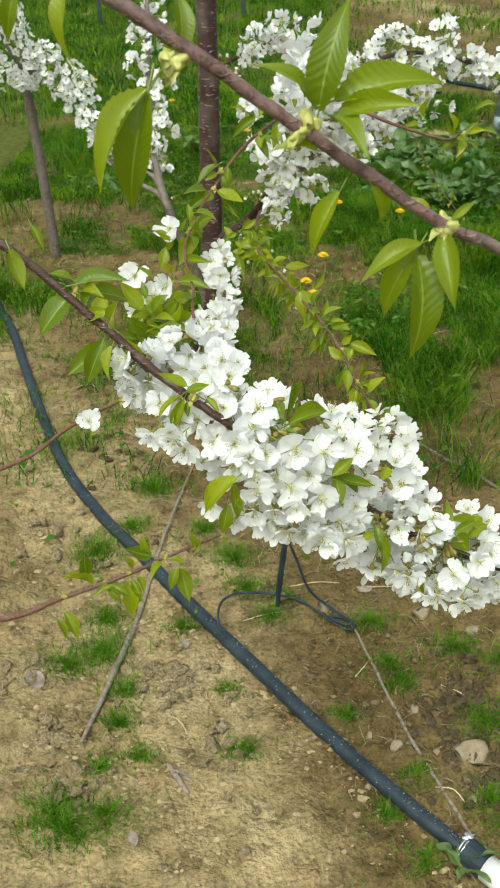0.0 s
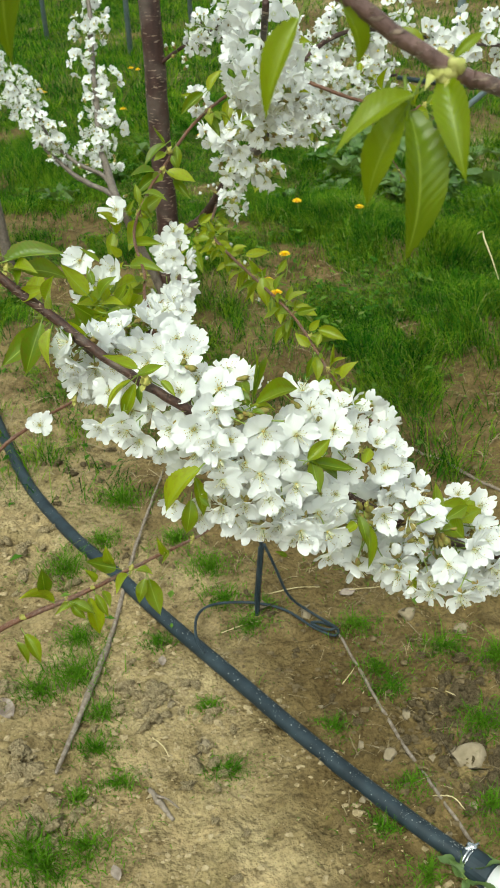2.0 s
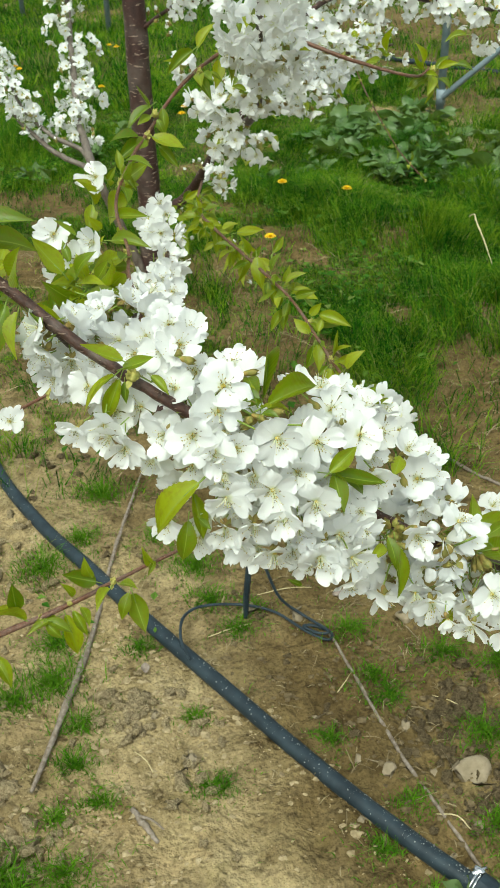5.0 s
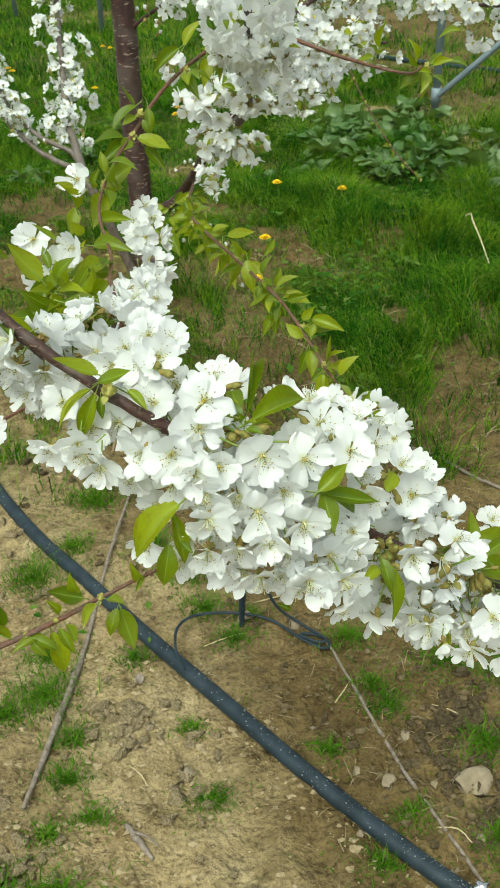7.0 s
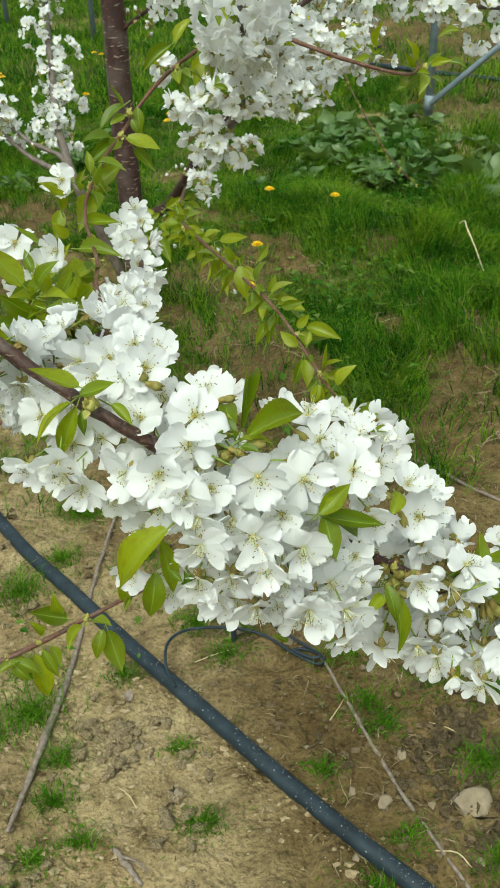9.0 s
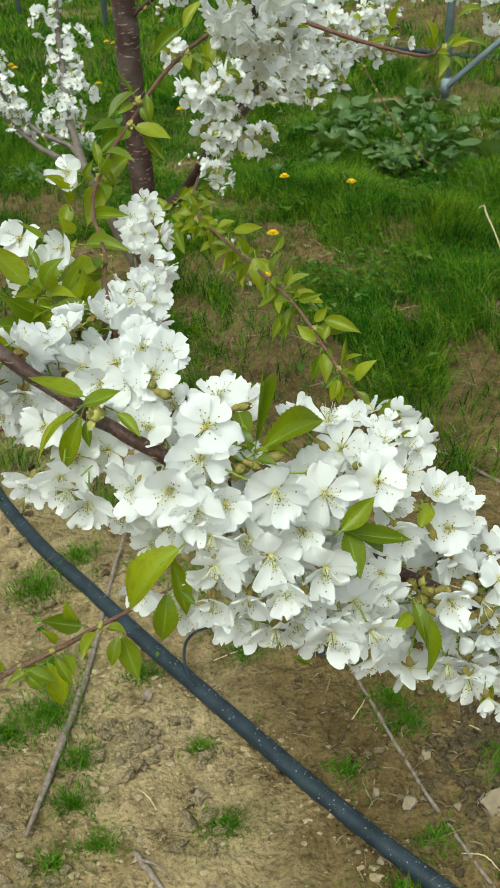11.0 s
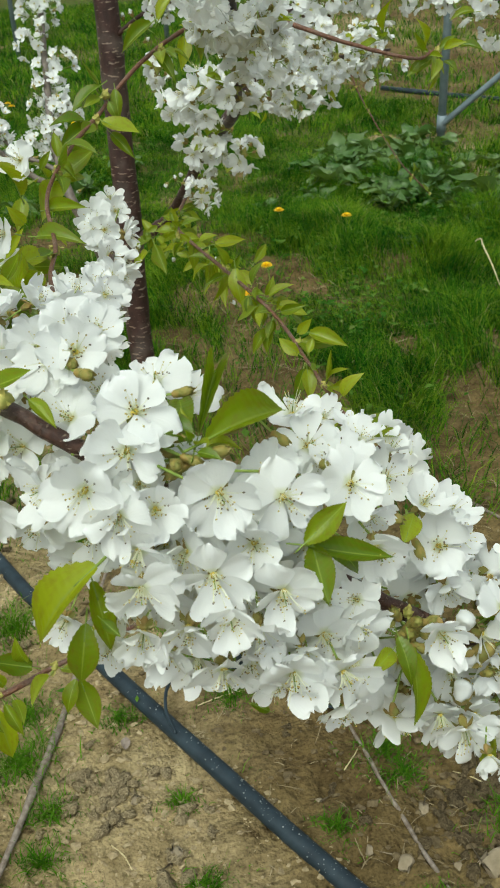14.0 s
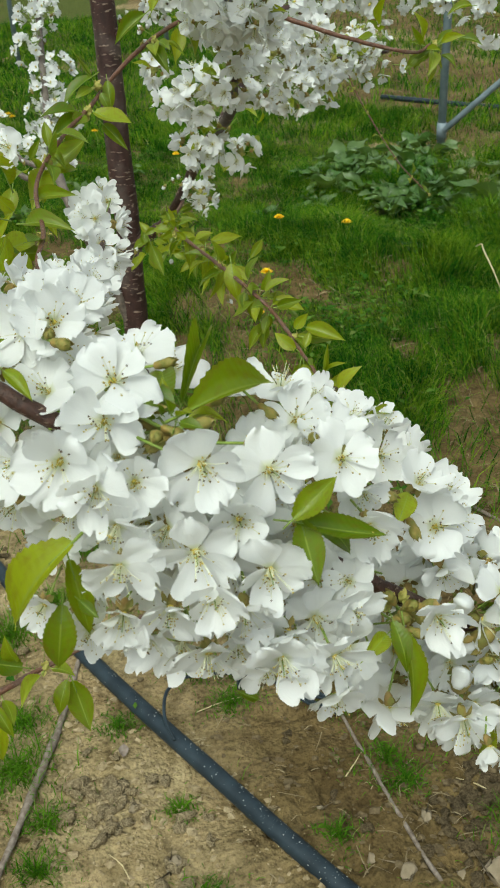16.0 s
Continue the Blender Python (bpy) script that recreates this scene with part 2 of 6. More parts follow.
# ---- mesh helpers ----
class Soup:
    """Collects vertices, faces, slots and texture coordinates of one mesh."""

    def __init__(self):
        self.v, self.f, self.s, self.uv, self.n = [], [], [], [], 0

    def add(self, verts, faces, slot=0, uvs=None):
        verts = np.asarray(verts, float)
        self.v.append(verts)
        self.f += [tuple(i + self.n for i in face) for face in faces]
        self.s += [slot] * len(faces)
        self.uv.append(np.zeros((len(verts), 2)) if uvs is None else np.asarray(uvs, float))
        self.n += len(verts)
        return self

    def mesh(self, name, *mats, smooth=True):
        me = bpy.data.meshes.new(name)
        v = np.concatenate(self.v)
        me.from_pydata(v.tolist(), [], self.f)
        for m in mats:
            me.materials.append(m)
        me.polygons.foreach_set("material_index", self.s)
        me.polygons.foreach_set("use_smooth", [smooth] * len(self.f))
        layer = me.uv_layers.new(name="UVMap")
        uv = np.concatenate(self.uv)
        idx = np.empty(len(me.loops), int)
        me.loops.foreach_get("vertex_index", idx)
        layer.data.foreach_set("uv", uv[idx].ravel())
        me.update()
        return me


def curve_points(points, per=6):
    """A smooth line through points, per steps between each two."""
    p = np.asarray(points, float)
    p = np.vstack([2 * p[0] - p[1], p, 2 * p[-1] - p[-2]])
    out = []
    for i in range(1, len(p) - 2):
        a, b, c, d = p[i - 1 : i + 3]
        for u in np.linspace(0, 1, per, endpoint=False):
            out.append(0.5 * (2 * b + (c - a) * u + (2 * a - 5 * b + 4 * c - d) * u * u + (3 * b - a - 3 * c + d) * u**3))
    out.append(p[-2])
    return np.array(out)


def tube(soup, line, radii, sides=8, slot=0, wobble=0.0, seed=0, caps=True):
    """A round tube along a line; radii is one number, or start and end, or one each."""
    line = np.asarray(line, float)
    n = len(line)
    radii = np.atleast_1d(radii).astype(float)
    radii = np.interp(np.linspace(0, 1, n), np.linspace(0, 1, len(radii)), radii)
    rng = np.random.default_rng(seed)
    ahead = np.gradient(line, axis=0)
    ahead /= np.linalg.norm(ahead, axis=1, keepdims=True) + 1e-12
    side = np.cross(ahead[0], (0.31, 0.2, 0.93))
    verts, uvs = [], []
    for i in range(n):
        side = side - ahead[i] * (side @ ahead[i])
        side /= np.linalg.norm(side)
        up = np.cross(ahead[i], side)
        bulge = 1 + wobble * (rng.random() - 0.5)
        for k in range(sides):
            a = 2 * math.pi * k / sides
            verts.append(line[i] + radii[i] * bulge * (1 + wobble * 0.5 * (rng.random() - 0.5)) * (math.cos(a) * side + math.sin(a) * up))
            uvs.append((k / sides, i / max(1, n - 1)))
    faces = [(i * sides + k, i * sides + (k + 1) % sides, (i + 1) * sides + (k + 1) % sides, (i + 1) * sides + k) for i in range(n - 1) for k in range(sides)]
    if caps:
        faces += [tuple(range(sides))[::-1], tuple((n - 1) * sides + k for k in range(sides))]
    soup.add(verts, faces, slot, uvs)
    return soup


def lump(soup, centre, size, seed, slot=0, rough=0.25, rings=6, sides=9):
    """An uneven rounded stone or clod."""
    rng = np.random.default_rng(seed)
    k = rng.normal(size=(4, 3)) * 2.2
    ph = rng.random(4) * 6
    verts = []
    for i in range(rings + 1):
        th = math.pi * i / rings
        for j in range(sides):
            a = 2 * math.pi * j / sides
            d = np.array([math.sin(th) * math.cos(a), math.sin(th) * math.sin(a), math.cos(th)])
            r = 1 + rough * np.sin(k @ d + ph).mean() * 1.6
            verts.append(np.asarray(centre) + d * r * np.asarray(size))
    faces = [(i * sides + j, (i + 1) * sides + j, (i + 1) * sides + (j + 1) % sides, i * sides + (j + 1) % sides) for i in range(rings) for j in range(sides)]
    return soup.add(verts, faces, slot)


def rock_shapes(count, seed, points=13):
    """Angular unit stones: hulls of random points, as vertices and faces."""
    rng = np.random.default_rng(seed)
    out = []
    for _ in range(count):
        bm = bmesh.new()
        p = rng.normal(size=(points, 3))
        p = p / np.linalg.norm(p, axis=1, keepdims=True) * (0.75 + 0.35 * rng.random((points, 1)))
        for v in p:
            bm.verts.new(v)
        bmesh.ops.convex_hull(bm, input=bm.verts)
        bmesh.ops.delete(bm, geom=[v for v in bm.verts if not v.link_faces], context="VERTS")
        bm.verts.index_update()
        out.append((np.array([v.co for v in bm.verts]), [tuple(v.index for v in f.verts) for f in bm.faces]))
        bm.free()
    return out


ROCKS = rock_shapes(9, 17)


def chip(soup, centre, size, rng, slot=0):
    """One angular clod or pebble, turned at random."""
    v, f = ROCKS[int(rng.integers(len(ROCKS)))]
    turn = np.array(Euler(rng.random(3) * 6.283).to_matrix())
    soup.add(v @ turn.T * np.asarray(size) + np.asarray(centre), f, slot)


def thing(name, at, label, category, group="", kind=""):
    e = new(name)
    e.empty_display_size = 0.02
    e.matrix_world = Matrix.Translation(at)
    return tagged(e, label, category, group, kind)


def part(name, mesh, parent, label="", m=None):
    """One mesh object under a thing or a part; m is its pose in the world."""
    ob = new(name, mesh)
    ob.parent = parent
    home = parent.matrix_world if parent.parent is None else parent.parent.matrix_world @ parent.matrix_basis
    ob.matrix_basis = home.inverted() @ (m or Matrix.Identity(4))
    if label:
        ob["label"] = label
    return ob


def lattice(x, y, seed):
    """Smooth value noise between 0 and 1."""
    x, y = np.asarray(x, float), np.asarray(y, float)
    table = np.random.default_rng(seed).random((64, 64))
    xi, yi = np.floor(x).astype(int), np.floor(y).astype(int)
    fx, fy = x - xi, y - yi
    fx, fy = fx * fx * (3 - 2 * fx), fy * fy * (3 - 2 * fy)
    g = lambda a, b: table[a % 64, b % 64]
    return (g(xi, yi) * (1 - fx) + g(xi + 1, yi) * fx) * (1 - fy) + (g(xi, yi + 1) * (1 - fx) + g(xi + 1, yi + 1) * fx) * fy


# ---- ground ----
def drift(x, y, scale, seed):
    """Uneven noise between 0 and 1, at three sizes, with bent edges."""
    bx, by = x + 0.35 / scale * lattice(x * scale * 2.3, y * scale * 2.3, seed + 1), y + 0.35 / scale * lattice(x * scale * 2.1 + 9, y * scale * 2.1, seed + 2)
    c, s = 0.83, 0.56
    return 0.5 * lattice(bx * scale, by * scale, seed) + 0.3 * lattice((c * bx - s * by) * scale * 2.4, (s * bx + c * by) * scale * 2.4, seed + 3) + 0.2 * lattice(bx * scale * 5.7, by * scale * 5.7, seed + 4)


ROW_GAP = 3.1


def row_place(x, y):
    """How far a place lies across the tree rows, from 0 at one row's bare strip to ROW_GAP at the next."""
    return np.mod(0.84 * np.asarray(x, float) + 0.54 * np.asarray(y, float) - 1.2, ROW_GAP)


# worn or bare places in the grass: x, y, half widths along x and y
BARE = ((0.86, 2.67, 0.09, 0.15), (0.82, 2.43, 0.12, 0.13), (0.06, 3.46, 0.13, 0.14), (0.33, 2.79, 0.13, 0.12), (0.46, 3.55, 0.06, 0.1), (0.0, 3.13, 0.14, 0.12), (0.27, 3.02, 0.1, 0.09), (1.0, 3.0, 0.05, 0.12), (0.72, 3.05, 0.05, 0.08))


def cover_at(x, y):
    """How thickly grass covers the soil, 0 to 1: bare strips along the tree rows, grass between."""
    x, y = np.asarray(x, float), np.asarray(y, float)
    q = row_place(x, y) + 0.55 * (drift(x, y, 1.6, 60) - 0.5) + 0.4 * (drift(x, y, 4.5, 62) - 0.5)
    alley = np.clip((q - 0.62) / 0.35, 0, 1) * np.clip((1.94 + 0.12 * np.clip(y, 0, 6) - q) / 0.3, 0, 1)
    alley = alley * np.clip(3.4 * drift(x, y, 2.4, 8) - 0.65, 0.12, 1) * np.clip(5 * drift(x, y, 7.0, 27) - 1.3, 0.35, 1)
    sparse = np.clip((drift(x, y, 3.0, 15) - 0.44 + 0.17 * np.clip((y - 4.2) / 1.5, 0, 1)) * 4, 0, 1) * np.clip((y - 1.7) / 1.6, 0.05, 0.8)
    out = np.maximum(alley, sparse)
    rough = drift(x, y, 9.0, 71) - 0.5
    for bx, by, wx, wy in BARE:
        away = np.hypot((x - bx) / wx, (y - by) / wy) + 1.6 * rough
        out = out * np.clip((away - 0.75) / 0.5, 0.06, 1)
    far = np.clip((y - 5.6 - 0.9 * rough + 0.9 * np.clip(x - 1.3, 0, 1)) / 0.5, 0, 1) * np.clip((x - 0.35) / 0.5, 0, 1)
    side = np.clip((x - 1.38 - 0.6 * rough) / 0.2, 0, 1) * np.clip((y - 4.5) / 0.4, 0, 1)
    return np.clip(out * (1 - np.maximum(far, side) * np.clip(1.5 - 1.6 * drift(x, y, 2.2, 73), 0.3, 0.95)), 0, 1)


def height_at(x, y):
    x, y = np.asarray(x, float), np.asarray(y, float)
    calm = np.exp(-np.hypot(x, y - 2) / 60)
    h = 0.05 * (lattice(x * 0.8, y * 0.8, 1) - 0.5) * np.clip(np.hypot(x, y - 1.6) / 3 - 0.35, 0, 1)
    h += 0.022 * (lattice(x * 5, y * 5, 2) - 0.5) + 0.014 * (lattice(x * 17, y * 17, 3) - 0.5)
    rough = np.clip((lattice(x * 3.2 + 3, y * 3.2, 6) - 0.37) * 2.6, 0.08, 1)
    crumbs = np.abs(lattice(x * 27, y * 27, 4) - 0.5) + 0.45 * np.abs(lattice(x * 52, y * 52, 9) - 0.5)
    h += (0.042 * (0.35 - crumbs)) * rough
    return h * calm


def build_ground():
    xs = np.arange(-0.9, 1.3, 0.011)
    right, left, s = [xs[-1]], [xs[0]], 0.011
    while right[-1] < 400:
        s *= 1.09
        right.append(right[-1] + s)
        left.append(left[-1] - s)
    xs = np.concatenate([left[:0:-1], xs, right[1:]])
    ys = np.arange(0.8, 3.0, 0.011)
    ahead, back, s = [ys[-1]], [ys[0]], 0.011
    while ahead[-1] < 400:
        s *= 1.035 if ahead[-1] < 9 else 1.15
        ahead.append(ahead[-1] + s)
    s = 0.011
    while back[-1] > -400:
        s *= 1.15
        back.append(back[-1] - s)
    ys = np.concatenate([back[:0:-1], ys, ahead[1:]])
    gx, gy = np.meshgrid(xs, ys)
    gz = height_at(gx, gy)
    nx, ny = len(xs), len(ys)
    me = bpy.data.meshes.new("ground")
    me.vertices.add(nx * ny)
    me.vertices.foreach_set("co", np.stack([gx, gy, gz], -1).ravel())
    i = (np.arange(ny - 1)[:, None] * nx + np.arange(nx - 1)[None]).ravel()
    quads = np.stack([i, i + 1, i + nx + 1, i + nx], 1)
    me.loops.add(quads.size)
    me.loops.foreach_set("vertex_index", quads.ravel())
    me.polygons.add(len(quads))
    me.polygons.foreach_set("loop_start", np.arange(len(quads)) * 4)
    me.polygons.foreach_set("use_smooth", np.ones(len(quads), bool))
    me.update(calc_edges=True)
    me.attributes.new("cover", "FLOAT", "POINT").data.foreach_set("value", cover_at(gx, gy).ravel())
    q = np.mod(row_place(gx, gy) + 0.6, ROW_GAP) + 0.3 * (drift(gx, gy, 2.0, 90) - 0.5)
    wet = np.clip((q - 0.3) / 0.24, 0, 1) * np.clip((3.0 - q) / 0.5, 0.3, 1)
    near = np.exp(-(((gx - 0.3) / 0.9) ** 4 + ((gy - 1.3) / 0.5) ** 4))
    beside = np.clip((gx + 0.15 * (gy - 1.2) + 0.3 * (drift(gx, gy, 4.0, 95) - 0.5) - 0.11) / 0.17, 0, 1)
    wet = wet * (1 - near) + beside * near
    me.attributes.new("damp", "FLOAT", "POINT").data.foreach_set("value", wet.ravel())
    me.materials.append(SOIL)
    tagged(new("ground", me), "dry tan orchard soil with clods and thin grass", "ground", kind="structure")


def blades(name, spots, length, width, seed, mats, label, category, lean=0.55, combed=False):
    """One mesh of many bent grass blades; spots are rows of x, y and a length factor."""
    rng = np.random.default_rng(seed)
    n = len(spots)
    base = np.stack([spots[:, 0], spots[:, 1], height_at(spots[:, 0], spots[:, 1]) - 0.004], 1)
    a = rng.random(n) * 2 * math.pi
    if combed:
        a = 12 * lattice(spots[:, 0] * 3.5, spots[:, 1] * 3.5, 18) + rng.normal(size=n) * 1.3
    out = np.stack([np.cos(a), np.sin(a), np.zeros(n)], 1)
    turn = rng.random(n) * 6.283
    across = np.stack([-np.sin(turn), np.cos(turn), np.zeros(n)], 1)
    tall = (length * spots[:, 2] * (0.55 + 0.8 * rng.random(n)))[:, None]
    bend = (lean * (0.25 + rng.random(n)))[:, None]
    wide = (width * (0.6 + 0.8 * rng.random(n)))[:, None]
    up = np.array([0, 0, 1.0])
    mid = base + tall * (0.55 * up + 0.3 * bend * out)
    tip = base + tall * ((1 - 0.35 * bend) * up + bend * out)
    v = np.stack([base - across * wide * 0.5, base + across * wide * 0.5, mid + across * wide * 0.42, mid - across * wide * 0.42, tip], 1).reshape(-1, 3)
    k = np.arange(n)[:, None] * 5
    loops = np.concatenate([k + [0, 1, 2, 3], k + [3, 2, 4]], 1)
    me = bpy.data.meshes.new(name)
    me.vertices.add(len(v))
    me.vertices.foreach_set("co", v.ravel())
    me.loops.add(loops.size)
    me.loops.foreach_set("vertex_index", loops.ravel())
    me.polygons.add(2 * n)
    starts = (np.arange(n)[:, None] * 7 + [0, 4]).ravel()
    me.polygons.foreach_set("loop_start", starts)
    me.update(calc_edges=True)
    me.materials.append(mats)
    return tagged(new(name, me), label, category, kind="stuff")


def scatter(n, x0, x1, y0, y1, seed, keep):
    rng = np.random.default_rng(seed)
    x, y = x0 + (x1 - x0) * rng.random(n), y0 + (y1 - y0) * rng.random(n)
    ok = rng.random(n) < keep(x, y)
    return x[ok], y[ok], rng


build_ground()

# ---- grass ----
def grass_spots():
    out = []
    x, y, rng = scatter(640000, -1.3, 2.4, 2.1, 6.6, 21, lambda x, y: np.maximum(cover_at(x, y) ** 1.3, 0.06 * (drift(x, y, 9.0, 37) > 0.45)) * np.clip(1.5 - 0.16 * y, 0.3, 1))
    tuft = lattice(x * 3.2, y * 3.2, 31)
    out.append(np.stack([x, y, 0.25 + 1.9 * tuft ** 2.2], 1))
    return np.concatenate(out)


def thin_spots():
    x, y, rng = scatter(40000, -0.9, 1.3, 0.8, 3.4, 23, lambda x, y: np.clip(cover_at(x, y) + (0.22 + 0.14 * (x + 0.3 * (y - 1.2) > 0.1)) * (drift(x, y, 6.0, 33) > 0.56), 0.02, 1) ** 1.2)
    return np.stack([x, y, 0.3 + 0.5 * rng.random(len(x))], 1)


blades("grass", grass_spots(), 0.085, 0.0024, 24, GRASS, "lush green meadow grass between the tree rows", "grass", 1.0, True)
x, y, rng = scatter(150000, -4.0, 5.0, 5.8, 13.0, 22, lambda x, y: np.maximum(cover_at(x, y), 0.07))
blades("grass", np.stack([x, y, 0.7 + 0.6 * rng.random(len(x))], 1), 0.08, 0.0055, 26, GRASS, "green meadow grass in the farther orchard rows", "grass", 1.0, True)
blades("thin_grass", thin_spots(), 0.04, 0.0014, 25, TUFT, "thin young grass sprouting from bare soil", "grass", 1.2)


def grass_tuft(at, size, count, seed):
    rng = np.random.default_rng(seed)
    r = size * (np.abs(rng.normal(size=count)) * 0.5)
    a = rng.random(count) * 6.283
    spots = np.stack([at[0] + r * np.cos(a) * 1.25, at[1] + r * np.sin(a) * 0.9, (0.6 + 0.6 * rng.random(count)) * np.exp(-r / size)], 1)
    return blades("grass_tuft", spots, size * 0.5, 0.002, seed, TUFT, "small green grass tuft growing in bare soil", "grass", 1.1)


for n, (x, y, size) in enumerate((
        (-0.24, 1.51, 0.12), (-0.18, 1.41, 0.07), (-0.18, 1.32, 0.07), (-0.2, 2.12, 0.12), (-0.13, 1.25, 0.06), (0.07, 1.27, 0.07), (0.03, 1.42, 0.05), (-0.08, 1.6, 0.06),
        (-0.25, 1.62, 0.09), (-0.17, 1.12, 0.08), (-0.24, 1.09, 0.12), (-0.2, 1.22, 0.06), (0.03, 1.83, 0.1), (0.12, 1.63, 0.07), (-0.31, 1.84, 0.12), (-0.23, 1.94, 0.08),
        (0.37, 1.48, 0.08), (0.51, 1.53, 0.09), (0.55, 1.34, 0.1), (0.52, 1.16, 0.07), (0.55, 1.11, 0.09), (0.33, 1.13, 0.06), (0.27, 1.34, 0.06), (0.39, 1.05, 0.06),
        (0.39, 1.21, 0.06), (0.39, 1.44, 0.07), (0.34, 1.61, 0.08), (-0.31, 1.48, 0.09), (-0.27, 1.12, 0.1), (0.06, 1.72, 0.08), (-0.05, 1.93, 0.08), (0.62, 1.5, 0.1),
        (0.15, 1.7, 0.06),
    )):
    grass_tuft((x, y), size, int(120 + 2600 * size), 300 + n)


# ---- irrigation ----
def irrigation_hose():
    h = thing("irrigation_hose", (0.2, 1.33, 0.0), "black polyethylene irrigation hose lying across the soil", "hose")
    run = [(-1.9, 4.6), (-1.2, 3.75), (-0.852, 3.132), (-0.693, 2.752), (-0.573, 2.455), (-0.45, 2.185), (-0.317, 1.976), (-0.21, 1.842), (-0.1, 1.7), (-0.01, 1.588), (0.1, 1.455), (0.202, 1.331), (0.304, 1.214), (0.387, 1.126), (0.452, 1.062)]
    line = curve_points([(x, y, 0.017) for x, y in run], 8)
    part("pipe", tube(Soup(), line, 0.0152, 14, wobble=0.02, seed=3).mesh("pipe", PIPE), h)
    a = np.array([0.452, 1.062, 0.019])
    d = np.array([0.69, -0.72, 0.0])
    d /= np.linalg.norm(d)
    s = Soup()
    at = lambda k: a + d * k
    tube(s, [at(-0.004), at(0.012)], 0.0185, 16)
    tube(s, [at(0.012), at(0.0122), at(0.05), at(0.0502), at(0.2), at(0.2002)], [0.019, 0.025, 0.025, 0.0225, 0.0225, 0.019], 18)
    joint = part("coupling", s.mesh("coupling", PIPE, smooth=False), h, "dark grey plastic hose coupling")
    s = Soup()
    for k in (0.002, 0.0075):
        tube(s, [at(k), at(k + 0.0035)], 0.0198, 20)
    c = at(0.006) + np.array([0.008, 0.012, 0.017])
    tube(s, [c - d * 0.008, c + d * 0.008], 0.006, 10)
    tube(s, [c + (-0.012, -0.004, 0), c + (0.012, 0.004, 0)], 0.0035, 8)
    part("hose_clamp", s.mesh("hose_clamp", CHROME), joint, "bright steel worm-drive hose clamp")
    s = Soup()
    tube(s, [at(0.052), at(0.15)], 0.0233, 20)
    part("sleeve", s.mesh("sleeve", WHITE), joint, "white plastic sleeve")
    s = Soup()
    rng = np.random.default_rng(5)
    for k in range(420):
        i = 40 + int((len(line) - 42) * rng.random() ** 0.6)
        w = line[i + 1] - line[i]
        w /= np.linalg.norm(w)
        side = np.array([-w[1], w[0], 0])
        f = rng.normal() * 0.7 + 0.2
        lump(s, line[i] + w * rng.random() * 0.02 + 0.0151 * (math.sin(f) * side + math.cos(f) * np.array([0, 0, 1])), np.array([1, 1, 0.5]) * (0.0004 + 0.0012 * rng.random() ** 3), k, rings=3, sides=5)
    ob = part("lime_spot", s.mesh("lime_spot", DUST), h, "pale dried lime and soil specks")
    ob["kind"] = "stuff"


irrigation_hose()


def drip_line():
    d = thing("drip_stake", (0.134, 1.667, 0.0), "black plastic drip stake with a thin feeding tube", "stake")
    s = Soup()
    tube(s, [(0.133, 1.665, -0.03), (0.137, 1.668, 0.06), (0.149, 1.672, 0.19), (0.1492, 1.672, 0.1902), (0.15, 1.672, 0.22)], [0.004, 0.0065, 0.0065, 0.004, 0.004], 6)
    part("stake", s.mesh("stake", PIPE, smooth=False), d)
    s = Soup()
    run = [(0.022, 1.535, 0.03), (0.004, 1.585, 0.035), (0.008, 1.645, 0.035), (0.045, 1.68, 0.03), (0.123, 1.69, 0.02), (0.194, 1.67, 0.014), (0.255, 1.612, 0.012), (0.295, 1.586, 0.012), (0.303, 1.604, 0.014), (0.27, 1.625, 0.014), (0.25, 1.622, 0.016), (0.28, 1.597, 0.02), (0.296, 1.6, 0.024),
        (0.252, 1.65, 0.02), (0.205, 1.66, 0.062), (0.176, 1.662, 0.144), (0.155, 1.67, 0.2)]
    tube(s, curve_points(run, 8), 0.0031, 8)
    part("feeding_tube", s.mesh("feeding_tube", PIPE), d, "thin black micro tube looped on the soil")


drip_line()


def ground_stick(name, run, radii, label, category, mat, seed, fork=None):
    line = curve_points([(x, y, float(height_at(x, y)) + z) for x, y, z in run], 7)
    rng = np.random.default_rng(seed)
    line[1:-1] += rng.normal(size=(len(line) - 2, 3)) * min(radii) * 0.3
    s = tube(Soup(), line, radii, 7, wobble=0.3, seed=seed)
    if fork:
        tube(s, curve_points(fork, 5), [radii[0] * 0.7, radii[0] * 0.3], 6, wobble=0.3, seed=seed + 1)
    ob = new(name, s.mesh(name, mat))
    return tagged(ob, label, category)


ground_stick("dry_vine", [(0.288, 1.632, 0.006), (0.313, 1.566, 0.004), (0.351, 1.432, 0.006), (0.392, 1.3, 0.005), (0.431, 1.194, 0.004), (0.482, 1.085, 0.006)], [0.0022, 0.0035, 0.0035, 0.003], "thin dry brown vine stem lying on soil", "stem", DRY, 11)
ground_stick("dead_stick", [(-0.10, 2.26, 0.006), (-0.125, 2.05, 0.006), (-0.154, 1.856, 0.006), (-0.178, 1.64, 0.006), (-0.209, 1.451, 0.006), (-0.243, 1.262, 0.006)], [0.002, 0.003, 0.004, 0.005, 0.0068, 0.0065, 0.003], "long weathered grey dead stick lying on soil", "stick", DRY, 12)
ground_stick("dead_twig", [(-0.075, 1.235, 0.003), (-0.055, 1.205, 0.006), (-0.03, 1.175, 0.003)], [0.004, 0.006, 0.003], "short broken dark twig on bare soil", "stick", DRY, 13, [(-0.06, 1.215, 0.008), (-0.04, 1.205, 0.012), (-0.02, 1.19, 0.006)])
